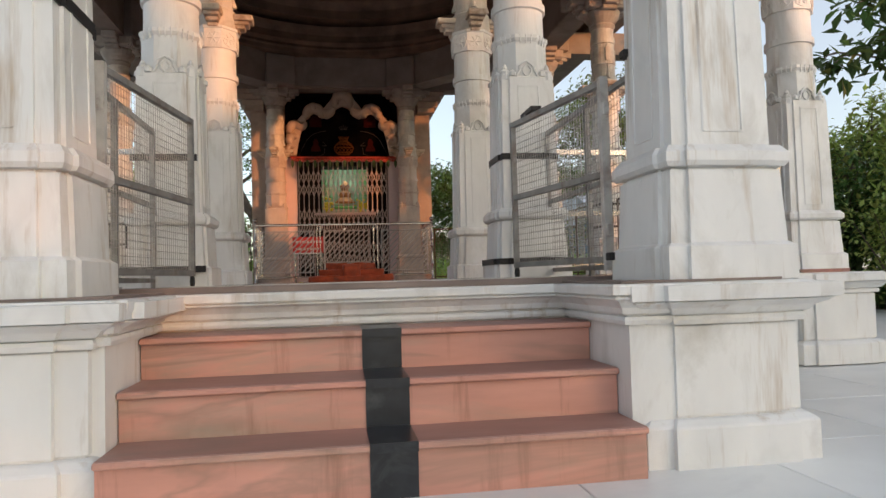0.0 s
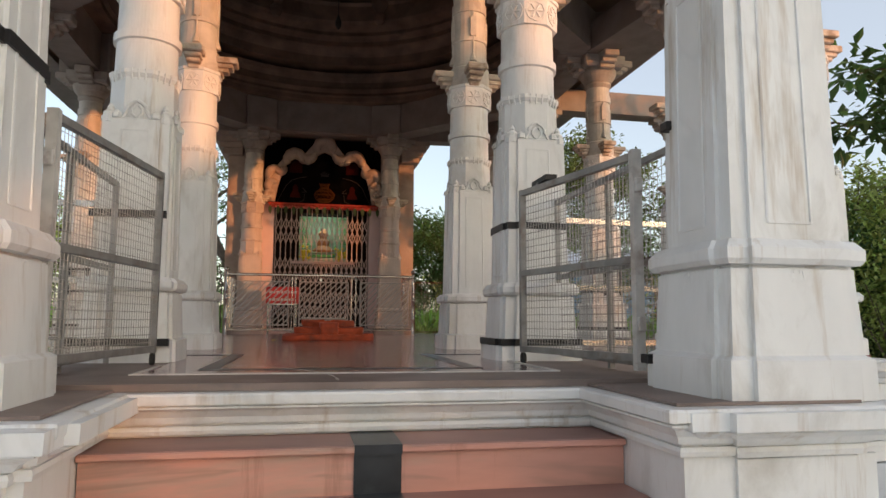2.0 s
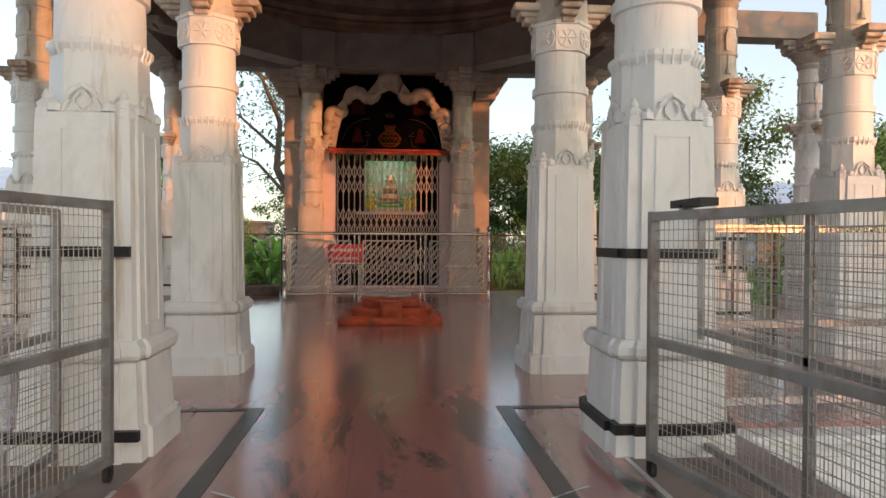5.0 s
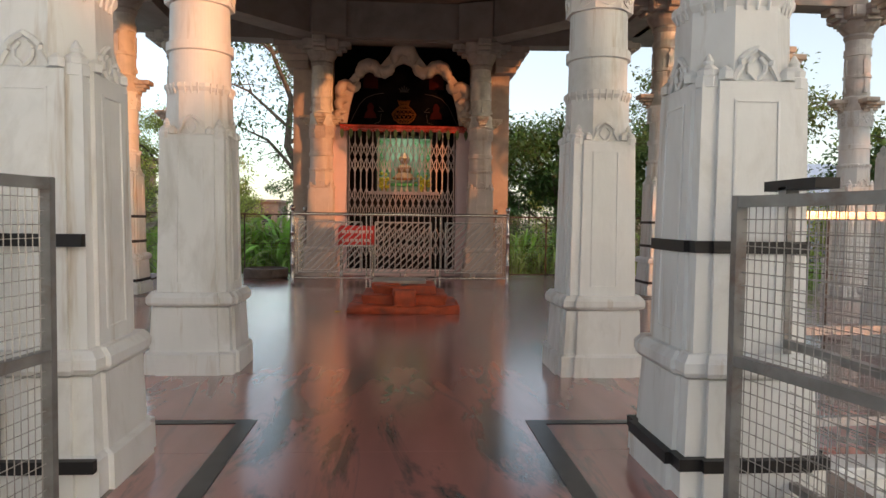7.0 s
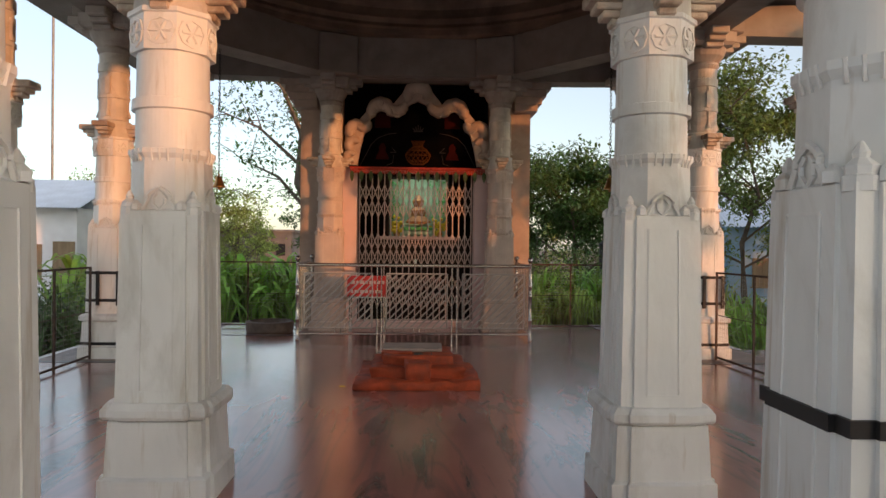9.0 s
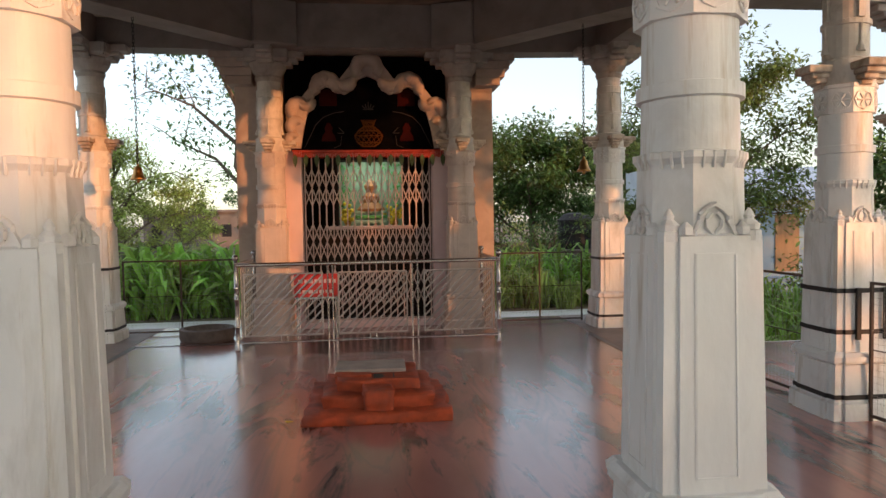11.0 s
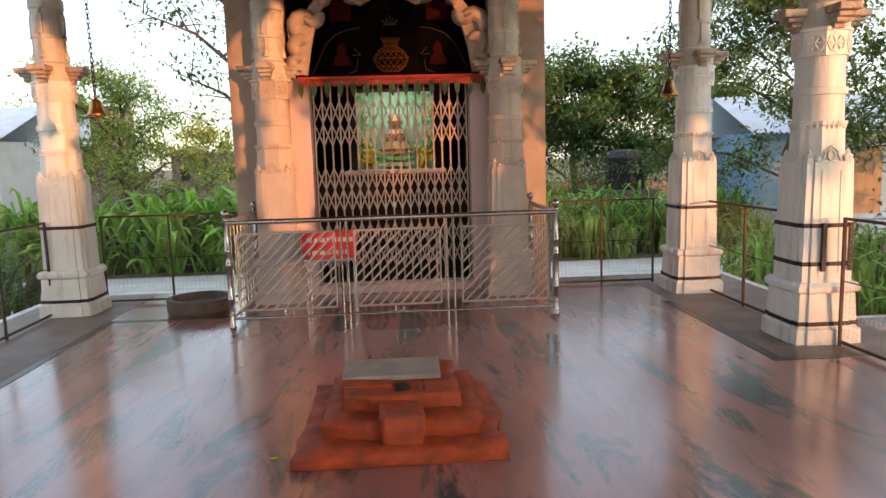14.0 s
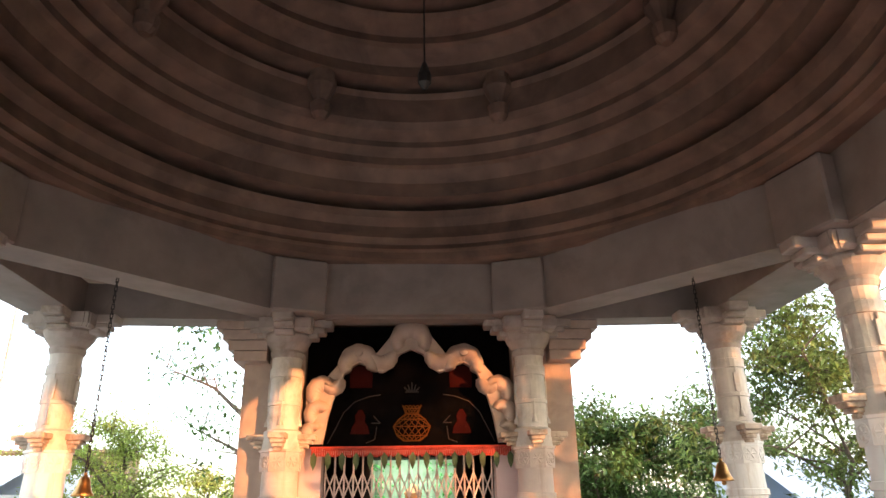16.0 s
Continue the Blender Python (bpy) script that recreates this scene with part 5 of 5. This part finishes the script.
# ---- buildings ----
def house(x, y, w, d, h, wall, label, rz=0, openings=()):
    g = thing("house", (x, y, GZ - 0.02), label, "house", rz=rz)
    part("wall", B(-w / 2, -d / 2, 0, w / 2, d / 2, h), wall, g)
    bm = bmesh.new()
    n = int(w / 0.12)
    for i in range(n):
        u0, u1 = -w / 2 - 0.3 + i * (w + 0.6) / n, -w / 2 - 0.3 + (i + 1) * (w + 0.6) / n
        um = (u0 + u1) / 2
        f = [(u0, -d / 2 - 0.5, h - 0.05), (um, -d / 2 - 0.5, h), (um, 0.0, h + 1.15), (u0, 0.0, h + 1.10)]
        bm.faces.new([bm.verts.new(p) for p in f])
        f = [(um, -d / 2 - 0.5, h), (u1, -d / 2 - 0.5, h - 0.05), (u1, 0.0, h + 1.10), (um, 0.0, h + 1.15)]
        bm.faces.new([bm.verts.new(p) for p in f])
    box(bm, -w / 2 - 0.3, 0.0, h - 0.05, w / 2 + 0.3, d / 2 + 0.3, h + 1.1)
    part("roof", bm, SHEET, g, "pale corrugated roof")
    for ox, z0, ow, oh, kind in openings:
        if kind == "door":
            dr = part("door", B(ox - ow / 2, -d / 2 - 0.03, z0, ox + ow / 2, -d / 2 + 0.02, z0 + oh), WOODDOOR, g)
        else:
            dr = part("window", B(ox - ow / 2, -d / 2 - 0.03, z0, ox + ow / 2, -d / 2 + 0.02, z0 + oh), WOODDOOR, g)
            part("frame", B(ox - ow / 2 - 0.05, -d / 2 - 0.05, z0 - 0.05, ox + ow / 2 + 0.05, -d / 2 - 0.01, z0), WOODDOOR, dr)
            part("mullion", B(ox - 0.02, -d / 2 - 0.05, z0, ox + 0.02, -d / 2 - 0.03, z0 + oh), WOODDOOR, dr)
    part("step", B(-w / 2, -d / 2 - 1.0, 0, w / 2, -d / 2, 0.25), wall, g)
    part("step", B(-w / 2, -d / 2 - 0.6, 0.25, w / 2, -d / 2, 0.45), wall, g)
    return g


house(-15.5, 27.5, 9, 5, 3.3, PLASTER, "white plastered house with a pale blue corrugated roof", 0,
      ((3.0, 1.0, 0.8, 1.1, "window"), (4.1, 0.6, 0.7, 1.6, "door"), (0.5, 1.0, 0.8, 1.1, "window")))
house(12.6, 25.5, 5.5, 4, 2.9, BLUEPL, "small blue plastered hut with sheet roof", 0, ((0.5, 0.6, 0.8, 1.8, "door"), (-1.6, 1.0, 0.7, 0.9, "window")))


def far_house(x, y, w, d, h, seed, label):
    rng = random.Random(seed)
    g = thing("far_house", (x, y, GZ), label, "house", "far houses")
    part("wall", B(-w / 2, -d / 2, 0, w / 2, d / 2, h), FARWALL, g)
    part("roof", B(-w / 2 - 0.3, -d / 2 - 0.3, h, w / 2 + 0.3, d / 2 + 0.3, h + 0.25), FARWALL, g)
    for i in range(int(w / 2.2)):
        for k in range(int(h / 2.8)):
            x0 = -w / 2 + 0.8 + i * 2.2
            part("window", B(x0, -d / 2 - 0.03, 1.0 + k * 2.8, x0 + 0.9, -d / 2 + 0.02, 2.2 + k * 2.8), BLACK, g)


far_house(-17, 75, 9, 6, 3.4, 1, "distant brown brick house")
far_house(-30, 70, 10, 6, 7.5, 2, "distant brown plastered flat-roofed house")
far_house(-36, 60, 8, 6, 6.5, 3, "distant brown brick house")
tagged(make("boundary_wall", B(-30, 44, GZ, 34, 44.3, GZ + 0.9), FARWALL), "low weathered boundary wall", "wall", kind="structure")
for i in range(14):
    x = -38 + i * 6.1
    tree(x, 52 + (i % 3) * 3, 5.5 + (i * 7 % 4) * 0.6, 3.0, LEAF_A if i % 2 else LEAF_B, 60 + i, "distant scrubby tree beyond the wall", 0.15, 45, 0.34, limbs=9)
# stone trough by the rail
tr = bmesh.new()
lathe(tr, [(0.34, 0), (0.36, 0.04), (0.36, 0.17), (0.30, 0.18), (0.28, 0.10), (0.02, 0.09)], 28)
bmesh.ops.translate(tr, vec=(-2.22, 13.0, 0), verts=tr.verts)
tagged(make("stone_basin", tr, BASIN), "low round brown stone basin on the floor", "basin")
# black water tank among the trees
tk = thing("water_tank", (7.2, 26.5, GZ), "black plastic water tank on a brick base", "water tank")
part("base", B(-0.8, -0.8, 0, 0.8, 0.8, 1.3), FARWALL, tk)
bm = bmesh.new()
lathe(bm, [(0.6, 1.3), (0.62, 1.5), (0.60, 1.7), (0.62, 1.9), (0.60, 2.1), (0.62, 2.3), (0.4, 2.5), (0.2, 2.55)], 20)
part("drum", bm, BLACK, tk)

# unseen trees and shrubs, added across the evening sun to break up its light
NS, DS = Vector((0.75, 0.65)), Vector((0.65, -0.75))
for i, s in enumerate((-7, -5.2, -2.4, 14.6, 16.4, 18.6)):
    p = NS * s + DS * (21 + (i % 3) * 1.6)
    tree(p.x, p.y, 6.4, 2.5, LEAF_A, 90 + i, "unseen dark tree added to block the sun", 0.1, 110, 0.26, limbs=14)
for i, s in enumerate((4.6, 6.0, 7.4, 8.8, 10.2)):
    p = NS * s + DS * 20.5
    shrub(p.x, p.y, 1.0, 3.5, LEAF_A, 120 + i, "unseen shrub added to block the sun")

# slim trees and taller shrubs among them, also unseen, each shading chosen columns
for i, (s, h) in enumerate(((4.2, 4.8), (2.8, 4.4), (5.9, 4.8), (7.7, 4.2))):
    p = NS * s + DS * 20.2
    shrub(p.x, p.y, 0.8, h, LEAF_A, 130 + i, "unseen tall shrub added to block the sun", 60, 0.14)
for s, h, c in ((5.05, 7.0, 0.5), (8.6, 8.6, 0.5), (9.3, 9.2, 0.38)):
    p = NS * s + DS * 21.6
    tree(p.x, p.y, h, c, LEAF_A, int(s * 20), "unseen slim tree added to shade one column", 0.1, 110, 0.2, limbs=16)

# paving slabs
tile = bmesh.new()
box(tile, -0.447, -0.447, -0.03, 0.447, 0.447, 0.0, 0.003)
t0 = part("paving_slab", tile, PAVE_T, pav)
spots = [(-10.5 + 0.9 * i, -4.6 + 0.9 * j) for i in range(23) for j in range(10)]
spots = [p for p in spots if -7 < p[0] < 9 and not (abs(p[0]) < 1.0 and p[1] > 2.2)]
t0.matrix_basis = pose(spots[0][0], spots[0][1], GZ)
for x, y in spots[1:]:
    o = new("paving_slab", t0.data)
    o.parent = pav
    o.matrix_basis = pose(x, y, GZ + 0.0005 * ((x * 7 + y * 3) % 1))

# hedge of shrubs behind the beds
for i in range(16):
    x = 2.6 + i * 0.85 + random.uniform(-0.3, 0.3)
    shrub(x, 26.0 + (i % 4) * 1.1, 1.1, 1.9 + 0.5 * (i % 3), LEAF_A if i % 3 else LEAF_C, 140 + i, "dense green shrub behind the flower bed")
for i in range(9):
    x = -11.5 + i * 1.05 + random.uniform(-0.3, 0.3)
    shrub(x, 28.5 + (i % 3) * 1.3, 1.0, 1.0 + 0.35 * (i % 3), LEAF_B if i % 2 else LEAF_A, 170 + i, "low scrubby shrub behind the flower bed")
# two more out-of-view sun blockers, added for the left columns and the corner
p = NS * 3.2 + DS * 21.5
tree(p.x, p.y, 4.7, 1.8, LEAF_A, 98, "unseen dark tree added to block the sun", 0.18, 150, 0.26, limbs=15)
p = NS * 6.4 + DS * 23
tree(p.x, p.y, 5.0, 1.3, LEAF_A, 99, "unseen dark tree added to block the sun", 0.1, 110, 0.26, limbs=14)
pl = thing("flagpole", (-17.4, 35.7, GZ), "thin pale metal pole beside the white house", "pole")
part("shaft", bar(bmesh.new(), (0, 0, 0), (0, 0, 13), 0.12, seg=8), GALV, pl)
part("foot", B(-0.25, -0.25, 0, 0.25, 0.25, 0.3, bevel=0.02), PAVE, pl)

# thick planting along the paving
for i, (x, y, rr, h) in enumerate(((9.8, 11.8, 1.3, 3.0), (11.0, 9.6, 1.5, 3.4), (10.2, 13.6, 1.3, 3.3), (12.4, 11.4, 1.6, 3.8), (12.6, 8.0, 1.5, 3.3), (11.6, 5.6, 1.4, 2.8), (13.4, 13.6, 1.6, 4.0), (9.4, 14.6, 1.1, 2.6))):
    shrub(x, y, rr, h, LEAF_B if i % 3 else LEAF_A, 200 + i, "tall leafy yellow-green bush beside the paving", 110, 0.16)

# added out of view to thin the sun on the steps
p = NS * 0.7 + DS * 22
tree(p.x, p.y, 5.8, 1.8, LEAF_A, 97, "unseen dark tree added to block the sun", 0.2, 105, 0.26, limbs=15)
